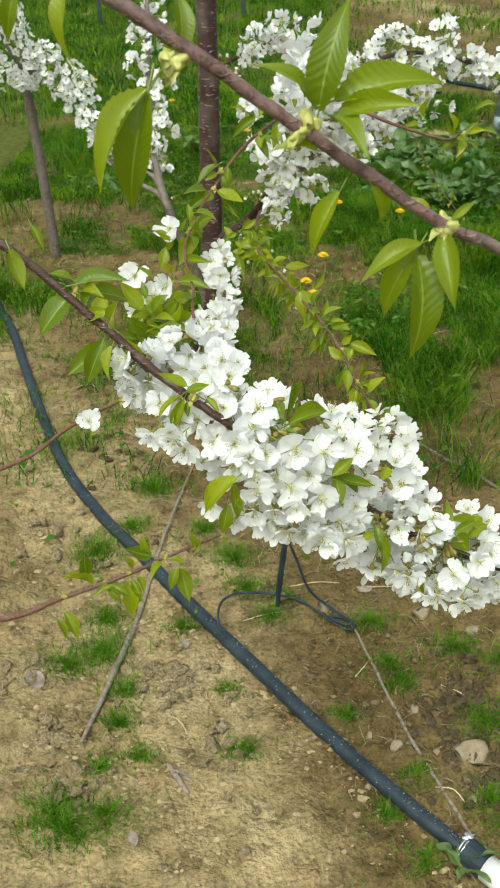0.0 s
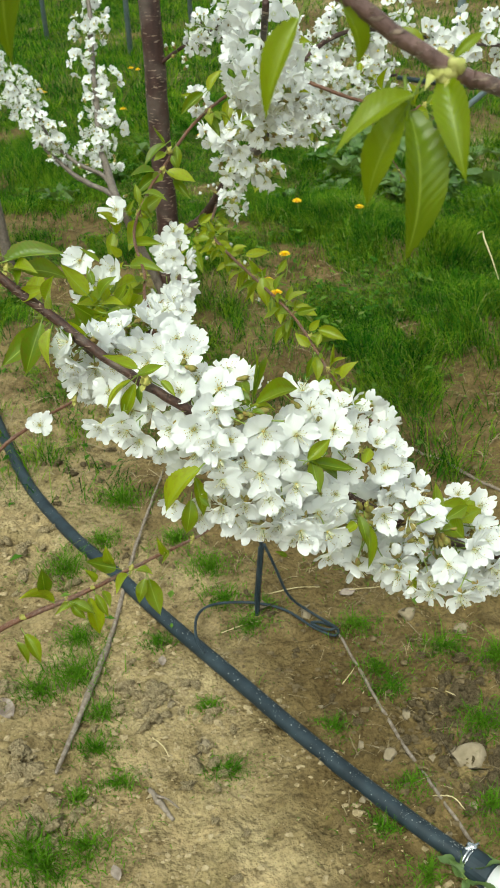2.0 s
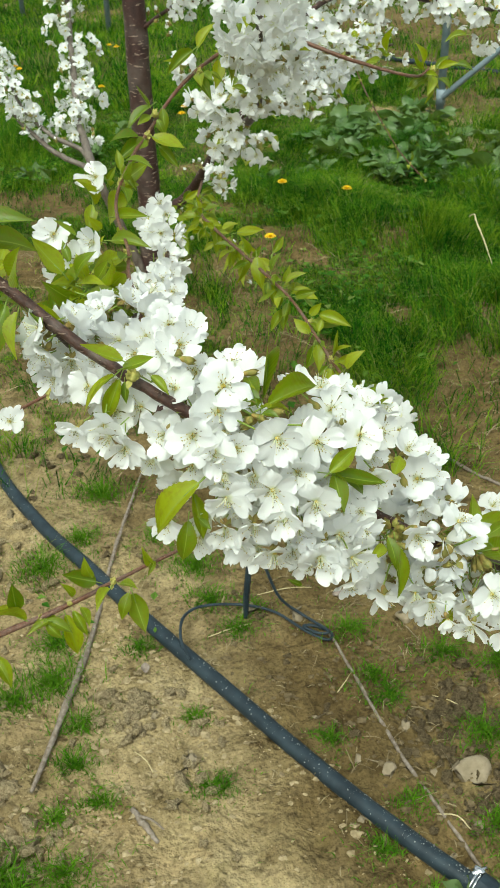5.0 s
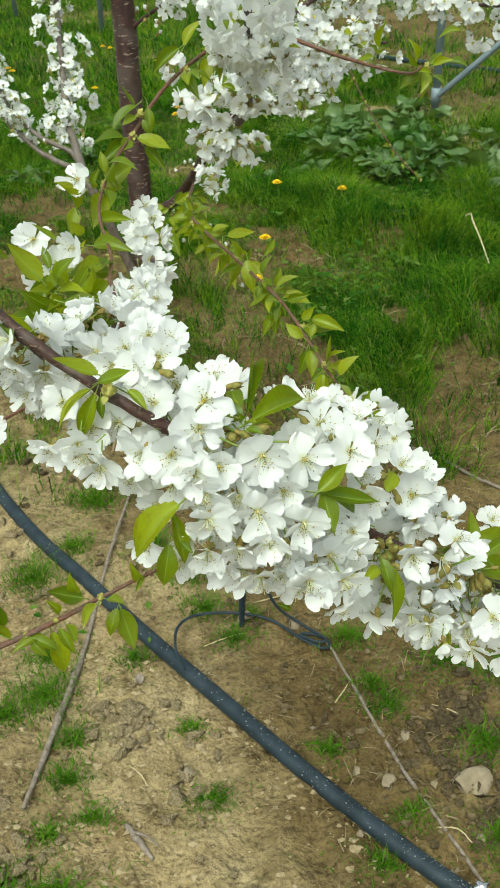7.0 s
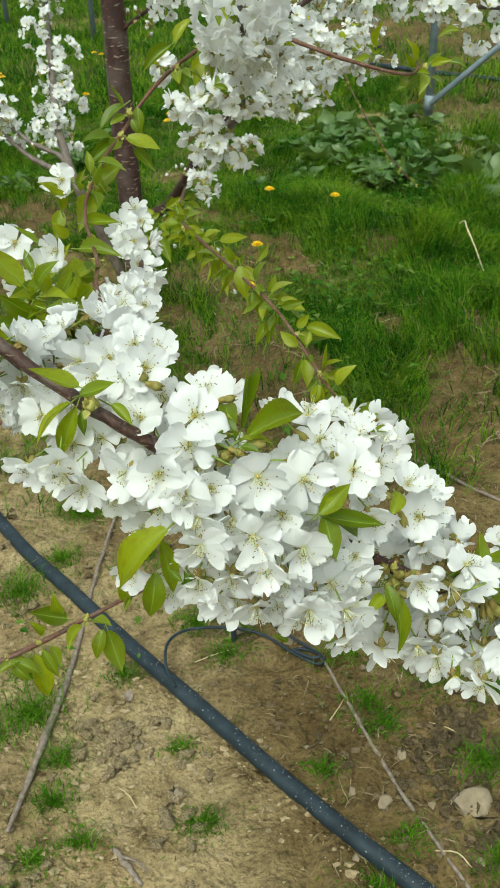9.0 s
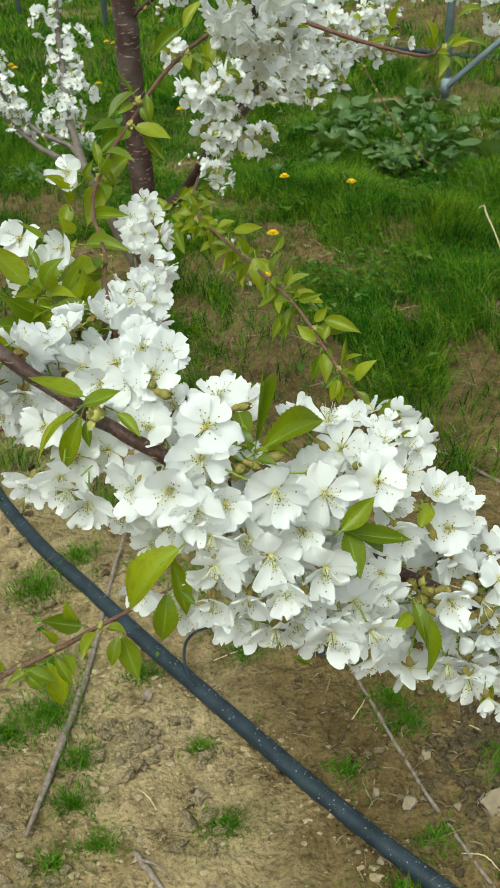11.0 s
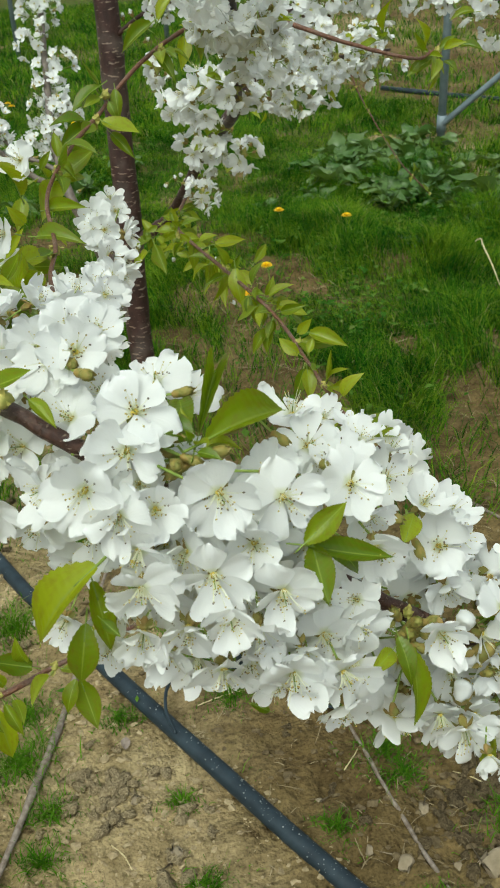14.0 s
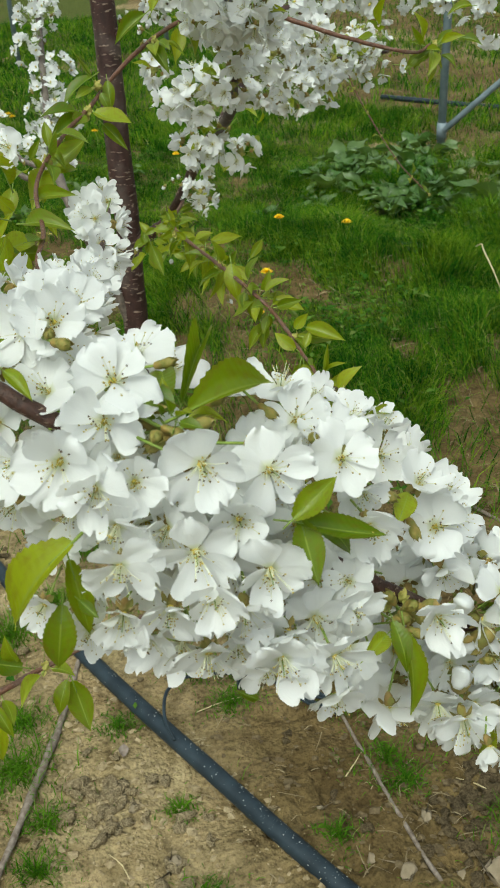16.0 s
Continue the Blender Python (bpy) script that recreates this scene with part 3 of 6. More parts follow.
# Added strand: stands in for the dark line along a shallow furrow.
ground_stick("dry_vine", [(0.5, 2.42, 0.002), (0.553, 2.365, 0.004), (0.61, 2.285, 0.003), (0.673, 2.216, 0.005), (0.74, 2.12, 0.003), (0.83, 2.02, 0.004), (0.93, 1.9, 0.003)], [0.002, 0.0035, 0.004, 0.003], "long thin brown strand standing in for a soil furrow's dark line", "stem", DRY, 15)
ground_stick("dry_straw", [(1.08, 3.66, 0.10), (1.095, 3.64, 0.115), (1.075, 3.54, 0.12), (1.065, 3.4, 0.11), (1.055, 3.23, 0.09)], [0.0018, 0.0028, 0.0032, 0.0016], "long curved pale dry grass stalk on green grass", "straw", STRAW, 14)
for n, (x, y, l, a) in enumerate(((0.3, 1.46, 0.1, 0.9), (0.22, 1.74, 0.12, 0.1), (0.5, 1.42, 0.07, 2.4), (0.45, 1.17, 0.06, 2.5), (0.1, 1.63, 0.09, 0.2), (0.6, 1.75, 0.14, 2.6), (-0.06, 1.33, 0.05, 2.3), (0.37, 1.74, 0.1, 0.05), (0.17, 1.36, 0.05, 2.0))):
    c, s = math.cos(a) * l / 2, math.sin(a) * l / 2
    ground_stick("dry_straw", [(x - c, y - s, 0.003), (x + 0.004, y, 0.006), (x + c, y + s, 0.003)], [0.0009, 0.0011, 0.0008], "short pale dry straw lying on soil", "straw", STRAW, 40 + n)


# ---- dead leaves ----
def dead_leaf(x, y, long, a, seed):
    z = float(height_at(x, y))
    c, s = math.cos(a), math.sin(a)
    sheet = Soup()
    v, rows, rng = [], 8, np.random.default_rng(seed)
    for i in range(rows + 1):
        u = i / rows
        half = 0.3 * long * math.sin(math.pi * min(1, 0.04 + 0.95 * u)) ** 0.8 + 0.0005
        for k in (-1, -0.5, 0, 0.5, 1):
            lift = 0.004 + 0.22 * half * k * k + 0.1 * long * (u - 0.5) ** 2 + 0.05 * long * math.sin(5 * u + 3 * k + seed)
            along, across = long * (u - 0.5), half * k * (1 - 0.1 * rng.random())
            v.append((x + c * along - s * across, y + s * along + c * across, z + 0.003 + max(0.0, lift)))
    sheet.add(v, [(i * 5 + j, i * 5 + j + 1, i * 5 + j + 6, i * 5 + j + 5) for i in range(rows) for j in range(4)])
    tagged(new("dead_leaf", sheet.mesh("dead_leaf", DEADLEAF)), "curled grey-brown dead leaf lying on soil", "leaf", "dead leaves")


for n, (x, y, long, a) in enumerate(((-0.37, 1.43, 0.06, 2.2), (-0.066, 1.542, 0.028, 1.7), (-0.118, 1.069, 0.03, 2.0), (0.34, 1.73, 0.04, 0.4))):
    dead_leaf(x, y, long, a, 850 + n)


# ---- stones ----
def rounded_rock(name, size, seed, mat, soft=0.22, points=18, smooth=True):
    bm = bmesh.new()
    rng = np.random.default_rng(seed)
    p = rng.normal(size=(points, 3))
    p = p / np.linalg.norm(p, axis=1, keepdims=True) * (0.7 + 0.4 * rng.random((points, 1)))
    for v in p:
        bm.verts.new(v * np.asarray(size))
    bmesh.ops.convex_hull(bm, input=bm.verts)
    bmesh.ops.delete(bm, geom=[v for v in bm.verts if not v.link_faces], context="VERTS")
    bmesh.ops.bevel(bm, geom=bm.edges[:], offset=min(size) * soft, segments=2, affect="EDGES", profile=0.6)
    me = bpy.data.meshes.new(name)
    bm.to_mesh(me)
    bm.free()
    me.materials.append(mat)
    me.polygons.foreach_set("use_smooth", [smooth] * len(me.polygons))
    return me


def stone(x, y, size, seed, label, mat=STONE, name="stone"):
    ob = new(name, rounded_rock(name, size, seed, mat))
    ob.matrix_world = pose(x, y, float(height_at(x, y)) + size[2] * 0.25, 0, 0, 20 + seed * 3)
    return tagged(ob, label, "stone")


stone(0.512, 1.27, (0.043, 0.03, 0.022), 1, "large pale buff stone half sunk in soil")
stone(0.459, 1.632, (0.026, 0.021, 0.017), 2, "rounded pale stone lying on soil")
for n, (x, y, r) in enumerate(((0.313, 1.308, 0.010), (0.365, 1.28, 0.015), (0.442, 1.275, 0.009), (0.249, 1.398, 0.007), (0.022, 1.33, 0.015), (-0.044, 1.43, 0.010), (0.44, 1.12, 0.013), (0.3, 1.18, 0.009), (0.49, 1.16, 0.01), (0.41, 1.37, 0.011), (0.14, 1.69, 0.022), (0.56, 1.58, 0.02), (0.24, 1.66, 0.015))):
    stone(x, y, (r * 1.25, r, r * 0.75), 10 + n, "small buff pebble lying on bare soil")


def clods():
    rng = np.random.default_rng(77)
    pale, damp, large = Soup(), Soup(), []
    homes = ((-0.37, 1.43, 0.035, 24, 0.02), (-0.08, 1.45, 0.035, 45, 0.019), (-0.24, 1.15, 0.035, 45, 0.019), (0.02, 1.34, 0.035, 45, 0.019), (-0.47, 1.88, 0.035, 45, 0.019), (-0.32, 1.29, 0.035, 45, 0.019), (-0.33, 2.29, 0.1, 90, 0.013), (-0.40, 1.89, 0.1, 90, 0.013),
        (-0.235, 1.14, 0.035, 60, 0.013), (-0.085, 1.44, 0.035, 60, 0.011), (-0.15, 1.5, 0.04, 35, 0.009), (-0.3, 1.28, 0.05, 50, 0.009), (0.47, 1.36, 0.05, 260, 0.012), (0.54, 1.4, 0.05, 220, 0.014), (0.53, 1.22, 0.05, 220, 0.012), (-0.227, 1.156, 0.03, 40, 0.018), (-0.01, 1.46, 0.03, 60, 0.012), (0.36, 1.1, 0.1, 60, 0.007),
        (0.0, 2.1, 0.25, 120, 0.008), (0.1, 1.4, 0.4, 700, 0.005), (-0.05, 1.3, 0.22, 500, 0.004), (0.38, 1.5, 0.2, 420, 0.006), (-0.2, 1.8, 0.3, 300, 0.006), (0.6, 2.2, 0.4, 220, 0.008),
        (-0.15, 1.3, 0.16, 240, 0.0085), (0.0, 1.15, 0.15, 200, 0.008), (-0.25, 1.6, 0.15, 160, 0.0085), (0.1, 1.5, 0.15, 140, 0.008), (0.45, 1.3, 0.14, 300, 0.0085), (-0.3, 2.0, 0.2, 150, 0.0085))
    for hx, hy, reach, count, most in homes:
        x, y = hx + rng.normal(size=count) * reach, hy + rng.normal(size=count) * reach
        z = height_at(x, y)
        for k in range(count):
            r = 0.0012 + most * rng.random() ** 3
            if r > 0.009:
                large.append((x[k], y[k], z[k], r))
                continue
            s = damp if x[k] + 0.85 * (y[k] - 1.4) > 0.2 else pale
            chip(s, (x[k], y[k], z[k] + r * 0.1), np.array([1.25, 1, 0.7]) * r, rng)
    tagged(new("soil_clods", pale.mesh("soil_clods", CRUMB, smooth=False)), "crumbly tan soil clods scattered on the ground", "soil", kind="stuff")
    tagged(new("soil_clods", damp.mesh("damp_clods", DARKCRUMB, smooth=False)), "crumbly dark brown soil clods beside the hose", "soil", kind="stuff")
    shapes = {}
    for n, (x, y, z, r) in enumerate(large):
        wet = x + 0.85 * (y - 1.4) > 0.2
        key = (wet, n % 7)
        if key not in shapes:
            shapes[key] = lump(Soup(), (0, 0, 0), (1.2, 1.0, 0.75), 60 + n, rough=0.75, rings=7, sides=10).mesh("soil_clod", DARKCLOD if wet else CLOD)
        ob = new("soil_clod", shapes[key])
        ob.matrix_world = pose(x, y, z + r * 0.15, 25 * math.sin(n), 0, n * 47) @ Matrix.Scale(r * 0.75, 4)
        tagged(ob, "lump of dark damp soil beside the hose" if wet else "lump of dry tan soil on bare ground", "clod", "soil clods")


clods()


def litter():
    """Thin dry grass bits and rootlets lying flat on the soil."""
    x, y, rng = scatter(5200, -0.6, 1.1, 0.9, 3.0, 66, lambda x, y: np.clip(0.25 + 1.2 * (x + 0.7 * (y - 1.4) > 0.08), 0, 1) * (0.25 + 0.75 * (drift(x, y, 5.0, 44) > 0.5)))
    s = Soup()
    z = height_at(x, y)
    for k in range(len(x)):
        a, l, w = rng.random() * 6.283, 0.004 + 0.02 * rng.random() ** 2, 0.0004 + 0.0005 * rng.random()
        d, e = np.array([math.cos(a), math.sin(a), 0]) * l, np.array([-math.sin(a), math.cos(a), 0])
        c = np.array([x[k], y[k], z[k] + 0.004])
        bow = e * l * 0.3 * (rng.random() - 0.5) + (0, 0, 0.003)
        s.add([c - d - e * w, c - d + e * w, c + bow + e * w, c + bow - e * w, c + d + e * w * 0.5, c + d - e * w * 0.5], [(0, 1, 2, 3), (3, 2, 4, 5)])
    tagged(new("dry_litter", s.mesh("dry_litter", LITTER, smooth=False)), "short dry grass bits lying on the soil", "straw", kind="stuff")


litter()


def far_litter():
    """Dry straw bits on the worn places among the grass."""
    x, y, rng = scatter(9000, -1.2, 3.2, 2.2, 8.0, 67, lambda x, y: np.clip(0.8 - cover_at(x, y), 0, 1) * (0.2 + 0.8 * (drift(x, y, 3.0, 45) > 0.5)))
    s = Soup()
    z = height_at(x, y)
    for k in range(len(x)):
        a, l, w = rng.random() * 6.283, 0.01 + 0.05 * rng.random() ** 2, 0.0012 + 0.0012 * rng.random()
        d, e = np.array([math.cos(a), math.sin(a), 0]) * l, np.array([-math.sin(a), math.cos(a), 0])
        c = np.array([x[k], y[k], z[k] + 0.006])
        bow = e * l * 0.4 * (rng.random() - 0.5) + (0, 0, 0.006)
        s.add([c - d - e * w, c - d + e * w, c + bow + e * w, c + bow - e * w, c + d + e * w * 0.5, c + d - e * w * 0.5], [(0, 1, 2, 3), (3, 2, 4, 5)])
    tagged(new("dry_litter", s.mesh("dry_litter", LITTER, smooth=False)), "dry straw bits on worn ground among grass", "straw", kind="stuff")


far_litter()


def low_weeds():
    """Small broad leaves of creeping weeds among the grass."""
    x, y, rng = scatter(32000, -1.2, 2.2, 1.6, 6.6, 91, lambda x, y: np.clip((drift(x, y, 2.8, 70) - 0.46) * 4, 0, 1) * np.clip(cover_at(x, y) + 0.1, 0, 0.8))
    s = Soup()
    z = height_at(x, y)
    for k in range(len(x)):
        a, r = rng.random() * 6.283, 0.006 + 0.014 * rng.random() ** 2
        lift = 0.015 + 0.06 * rng.random()
        d, e = np.array([math.cos(a), math.sin(a), 0.5 * (rng.random() - 0.3)]) * r, np.array([-math.sin(a), math.cos(a), 0.3 * (rng.random() - 0.5)]) * r * 0.6
        c = np.array([x[k], y[k], z[k] + lift])
        s.add([c - d, c - 0.2 * d + e + (0, 0, 0.3 * r), c + d, c - 0.2 * d - e + (0, 0, 0.3 * r)], [(0, 1, 2), (0, 2, 3)])
    tagged(new("low_weeds", s.mesh("low_weeds", WEED, smooth=False)), "small broad-leaved weeds creeping among the grass", "weed", kind="stuff")


low_weeds()


# ---- steel posts ----
def steel_post(x, y, tall, brace=None):
    p = thing("steel_post", (x, y, 0), "grey galvanised steel trellis post standing in soil", "post", "trellis posts")
    s = tube(Soup(), [(x, y, -0.1), (x - 0.005, y, tall)], 0.021, 12)
    part("pole", s.mesh("pole", GALV), p)
    if brace:
        s = tube(Soup(), [(x, y - 0.02, 0.14), brace], 0.016, 10)
        part("brace", s.mesh("brace", GALV), p, "slanting steel brace tube")
        s = tube(Soup(), [(x, y, 0.1), (x, y, 0.18)], 0.026, 12)
        part("bracket", s.mesh("bracket", GALV), p)


steel_post(1.337, 5.33, 1.9, (2.3, 5.36, 0.9))
steel_post(-0.66, 8.3, 2.0)
steel_post(-1.5, 9.3, 2.0)
steel_post(-0.2, 9.75, 2.0)
line = curve_points([(1.3, 6.9, 0.03), (2.0, 6.3, 0.03), (3.2, 5.5, 0.03)], 6)
tagged(new("irrigation_hose", tube(Soup(), line, 0.016, 8).mesh("far_hose", PIPE)), "black irrigation hose along the next tree row", "hose")

# ---- weeds ----
def blade_leaf(soup, base, tip, up, width, slot=0, rows=7, fold=0.18, curl=0.12, saw=0.0, seed=0, stalk=0.0, wave=0.0):
    """A leaf blade from base to tip, folded along its rib, bent along its length."""
    rng = np.random.default_rng(seed)
    base, tip, up = (np.asarray(p, float) for p in (base, tip, up))
    ahead = tip - base
    long = np.linalg.norm(ahead)
    ahead = ahead / long
    side = np.cross(ahead, up)
    side /= np.linalg.norm(side) + 1e-9
    top = np.cross(side, ahead)
    verts, uvs = [], []
    cols = (-1, -0.55, 0, 0.55, 1)
    for i in range(rows + 1):
        u = i / rows
        half = 0.5 * width * long * (math.sin(math.pi * min(1, u * 0.97 + 0.03) ** 0.78) ** 1.05) * (1 + (saw if i % 2 else -saw))
        if i == rows:
            half = 0.004 * long
        for v in cols:
            lift = fold * half * abs(v) * 1.4 - curl * long * (u * u - u * 0.75) + wave * long * math.sin(u * 9 + v * 2 + seed) * abs(v)
            verts.append(base + ahead * long * (u - (0.02 * abs(v) if i % 2 else 0)) + side * half * v + top * lift)
            uvs.append((0.5 + v / 2, u))
    k = len(cols)
    faces = [(i * k + j, i * k + j + 1, (i + 1) * k + j + 1, (i + 1) * k + j) for i in range(rows) for j in range(k - 1)]
    soup.add(verts, faces, slot, uvs)
    if stalk:
        tube(soup, curve_points([base - ahead * stalk * long - top * 0.03 * long, base, base + ahead * 0.25 * long + top * curl * long * 0.125], 3), [0.017 * long, 0.012 * long], 5, slot + 1)
    return soup


def dock_plant(x, y, size, seed, count=9):
    size, count = size * 0.78, int(count * 1.3)
    p = thing("dock_plant", (x, y, float(height_at(x, y))), "broad-leaved green dock weed growing among grass", "weed", "dock weeds")
    rng = np.random.default_rng(seed)
    for k in range(count):
        a = k * 2.4 + rng.random()
        r = size * (0.6 + 0.5 * rng.random())
        z = float(height_at(x, y))
        b = np.array([x + 0.15 * r * math.cos(a), y + 0.15 * r * math.sin(a), z + 0.02])
        t = b + np.array([math.cos(a) * r, math.sin(a) * r, r * (0.1 + 0.8 * rng.random())])
        s = blade_leaf(Soup(), b, t, (0.4 * rng.normal(), 0.4 * rng.normal(), 1), 0.4 + 0.2 * rng.random(), rows=10, fold=0.3, curl=0.2 + 0.6 * rng.random(), seed=seed + k, stalk=0.35, wave=0.1)
        part("leaf", s.mesh("dock_leaf", DOCK, STALK), p)


for n, (x, y, size, c) in enumerate(((0.7, 4.75, 0.17, 9), (0.86, 4.68, 0.17, 9), (0.97, 5.1, 0.2, 10), (1.14, 4.98, 0.19, 9), (1.07, 4.5, 0.16, 8), (1.32, 4.1, 0.16, 8), (0.9, 4.36, 0.14, 8), (0.83, 5.25, 0.18, 9), (1.38, 4.45, 0.15, 8),
        (0.78, 5.0, 0.17, 9), (1.0, 4.85, 0.17, 9), (1.2, 4.7, 0.16, 9), (1.25, 5.2, 0.17, 8), (0.6, 4.95, 0.13, 8), (1.5, 4.2, 0.14, 8), (1.15, 4.3, 0.13, 8), (0.95, 4.55, 0.15, 9), (-0.72, 4.6, 0.12, 8), (-0.5, 4.9, 0.12, 8), (-0.3, 5.3, 0.13, 8), (0.15, 5.6, 0.13, 8), (0.9, 3.85, 0.07, 9), (0.36, 4.4, 0.08, 9), (0.45, 1.03, 0.06, 6),
        (0.70, 4.83, 0.16, 8), (0.85, 4.95, 0.17, 8), (1.11, 4.63, 0.16, 8), (1.37, 4.25, 0.24, 8), (1.23, 4.35, 0.17, 8), (1.11, 5.12, 0.14, 8), (0.61, 4.57, 0.14, 8), (0.90, 4.48, 0.14, 8), (1.27, 4.07, 0.17, 8), (1.22, 5.45, 0.14, 8), (1.28, 4.84, 0.15, 8), (1.50, 4.71, 0.16, 8))):
    dock_plant(x, y, size, 500 + 20 * n, c)


def dandelion(x, y, tall, seed):
    z = float(height_at(x, y))
    d = thing("dandelion", (x, y, z), "yellow dandelion flower standing in green grass", "dandelion", "dandelions")
    s = tube(Soup(), curve_points([(x, y, z), (x + 0.01, y, z + tall * 0.5), (x, y, z + tall)], 4), 0.002, 5)
    part("stem", s.mesh("stem", STALK), d)
    s = Soup()
    rng = np.random.default_rng(seed)
    for ring, (r, lift, count) in enumerate(((0.021, 0.004, 18), (0.016, 0.009, 14), (0.009, 0.013, 9))):
        for k in range(count):
            a = 6.283 * (k + 0.5 * ring) / count + rng.random() * 0.2
            tip = np.array([x + r * math.cos(a), y + r * math.sin(a), z + tall + lift])
            side = np.array([-math.sin(a), math.cos(a), 0]) * 0.0026
            c = np.array([x, y, z + tall])
            s.add([c - side * 0.4, c + side * 0.4, tip + side, tip - side], [(0, 1, 2, 3)])
    part("flower_head", s.mesh("flower_head", YELLOW, smooth=False), d)


for n, (x, y) in enumerate(((0.4, 4.12), (0.659, 4.013), (-0.028, 5.53), (-0.038, 5.34), (-0.557, 7.13), (-0.505, 7.09), (-0.52, 6.02), (-0.63, 5.97), (-1.08, 6.53), (-1.12, 6.62), (0.237, 3.271), (0.26, 3.184), (0.309, 3.509))):
    dandelion(x, y, 0.1, 700 + n)


# ---- blossom and leaf shapes ----
def petal(soup, angle, long, wide, rise, cup, twist, seed, slot=0, fine=True):
    """One cherry petal: narrow foot, broad notched end, ruffled and bent its own way."""
    rng = np.random.default_rng(seed)
    if fine:
        us, ws, cols = (0.0, 0.1, 0.25, 0.42, 0.6, 0.76, 0.88, 0.96, 1.0), (0.12, 0.27, 0.56, 0.82, 0.98, 1.0, 0.88, 0.68, 0.42), (-1, -0.78, -0.52, -0.26, 0, 0.26, 0.52, 0.78, 1)
    else:
        us, ws, cols = (0.0, 0.18, 0.42, 0.68, 0.88, 1.0), (0.1, 0.42, 0.82, 1.0, 0.88, 0.5), (-1, -0.5, 0, 0.5, 1)
    ca, sa = math.cos(angle), math.sin(angle)
    a, b, c, d = rng.random(4) * 6.283
    notch, roll, hollow = 0.05 + 0.13 * rng.random(), rng.normal() * 0.22, 0.15 + 0.35 * rng.random()
    skew = rng.normal() * 0.1
    verts, uvs = [], []
    for u, w in zip(us, ws):
        for v in cols:
            ragged = 0.045 * math.sin(a + 6 * v) + 0.03 * math.sin(b + 11 * v)
            r = 0.0012 + long * (u + u ** 4 * (ragged - notch * max(0.0, 1 - abs(v) * 2.2) - 0.05 * v * v))
            off = 0.5 * wide * w * v * (1 + 0.06 * math.sin(c + 9 * u)) + skew * long * u * u
            lift = r * math.sin(rise) + cup * long * (0.5 * u * u + 0.35 * v * v * w) + hollow * long * 0.3 * (v * v * w - 0.4) * u
            lift += roll * long * max(0.0, u - 0.55) ** 2 * 2.4
            lift += long * u * (0.055 * math.sin(d + 3.5 * v + 5 * u) + 0.05 * u * math.sin(a + 7 * v)) + twist * off
            r = r * math.cos(rise)
            verts.append((ca * r - sa * off, sa * r + ca * off, lift))
            uvs.append((0.5 + v / 2, u))
    k = len(cols)
    faces = [(i * k + j, i * k + j + 1, (i + 1) * k + j + 1, (i + 1) * k + j) for i in range(len(us) - 1) for j in range(k - 1)]
    soup.add(verts, faces, slot, uvs)


def flower_meshes(seed, open_by):
    """Corolla, stamens and stalk of one cherry flower that faces +z; open_by is the petals' rise in radians."""
    rng = np.random.default_rng(seed)
    s = Soup()
    for k in range(5):
        petal(s, 2 * math.pi * k / 5 + rng.normal() * 0.15, 0.0158 * (0.88 + 0.24 * rng.random()), 0.0153 * (0.86 + 0.3 * rng.random()), open_by + rng.normal() * 0.24, 0.04 + 0.2 * rng.random(), rng.normal() * 0.3, seed * 10 + k)
    corolla = s.mesh("corolla", PETAL)
    s = Soup()
    for k in range(26):
        a, out = rng.random() * 6.283, 0.001 + 0.0075 * rng.random() ** 1.4
        tall = 0.004 + 0.0035 * rng.random() + 0.5 * out
        tip = np.array([math.cos(a) * out, math.sin(a) * out, tall])
        foot = np.array([math.cos(a) * 0.0012, math.sin(a) * 0.0012, 0.0005])
        tube(s, [foot, (foot + tip) / 2 + (0, 0, 0.0008), tip], [0.00019, 0.00012], 3, 0, caps=False)
        lump(s, tip, (0.00046, 0.00046, 0.0004), k, 1, rings=2, sides=4)
    tube(s, [(0, 0, 0), (0.0002, 0, 0.009)], [0.0003, 0.0002], 4, 2)
    lump(s, (0, 0, 0.0006), (0.0018, 0.0018, 0.0009), 3, 1, rings=3, sides=6)
    stamens = s.mesh("stamen_tuft", FILAMENT, ANTHER, STALK)
    s = Soup()
    tube(s, [(0, 0, -0.0004), (0, 0, -0.0015), (0, 0, -0.005), (0, 0, -0.007)], [0.0016, 0.0023, 0.002, 0.0009], 8)
    for k in range(5):
        a = 6.283 * (k + 0.5) / 5
        o = np.array([math.cos(a), math.sin(a), 0])
        blade_leaf(s, o * 0.002 + (0, 0, -0.0012), o * 0.0058 + (0, 0, -0.0045), (0, 0, 1), 0.7, rows=3, curl=0.1)
    bend = rng.normal(size=2) * 0.004
    tube(s, curve_points([(0, 0, -0.006), (bend[0] * 0.4, bend[1] * 0.4, -0.012), (bend[0], bend[1], -0.022)], 3), 0.0006, 5, 1)
    return corolla, stamens, s.mesh("flower_stalk", CALYX, STALK)


FLOWERS = [flower_meshes(900 + k, rise) for k, rise in enumerate((0.12, 0.25, 0.32, 0.42, 0.2, 0.55, 0.35, 0.7, 0.05, 0.48, 0.28, 0.6, -0.05, 0.3, 0.15, 0.38))]


def leaf_mesh(seed, width, fold, curl, m=LEAF):
    return blade_leaf(Soup(), (0, 0, 0), (0, 1, 0), (0, 0, 1), width, rows=32, fold=fold, curl=curl, saw=0.034, seed=seed, stalk=0.22, wave=0.012).mesh("leaf", m, STALK)


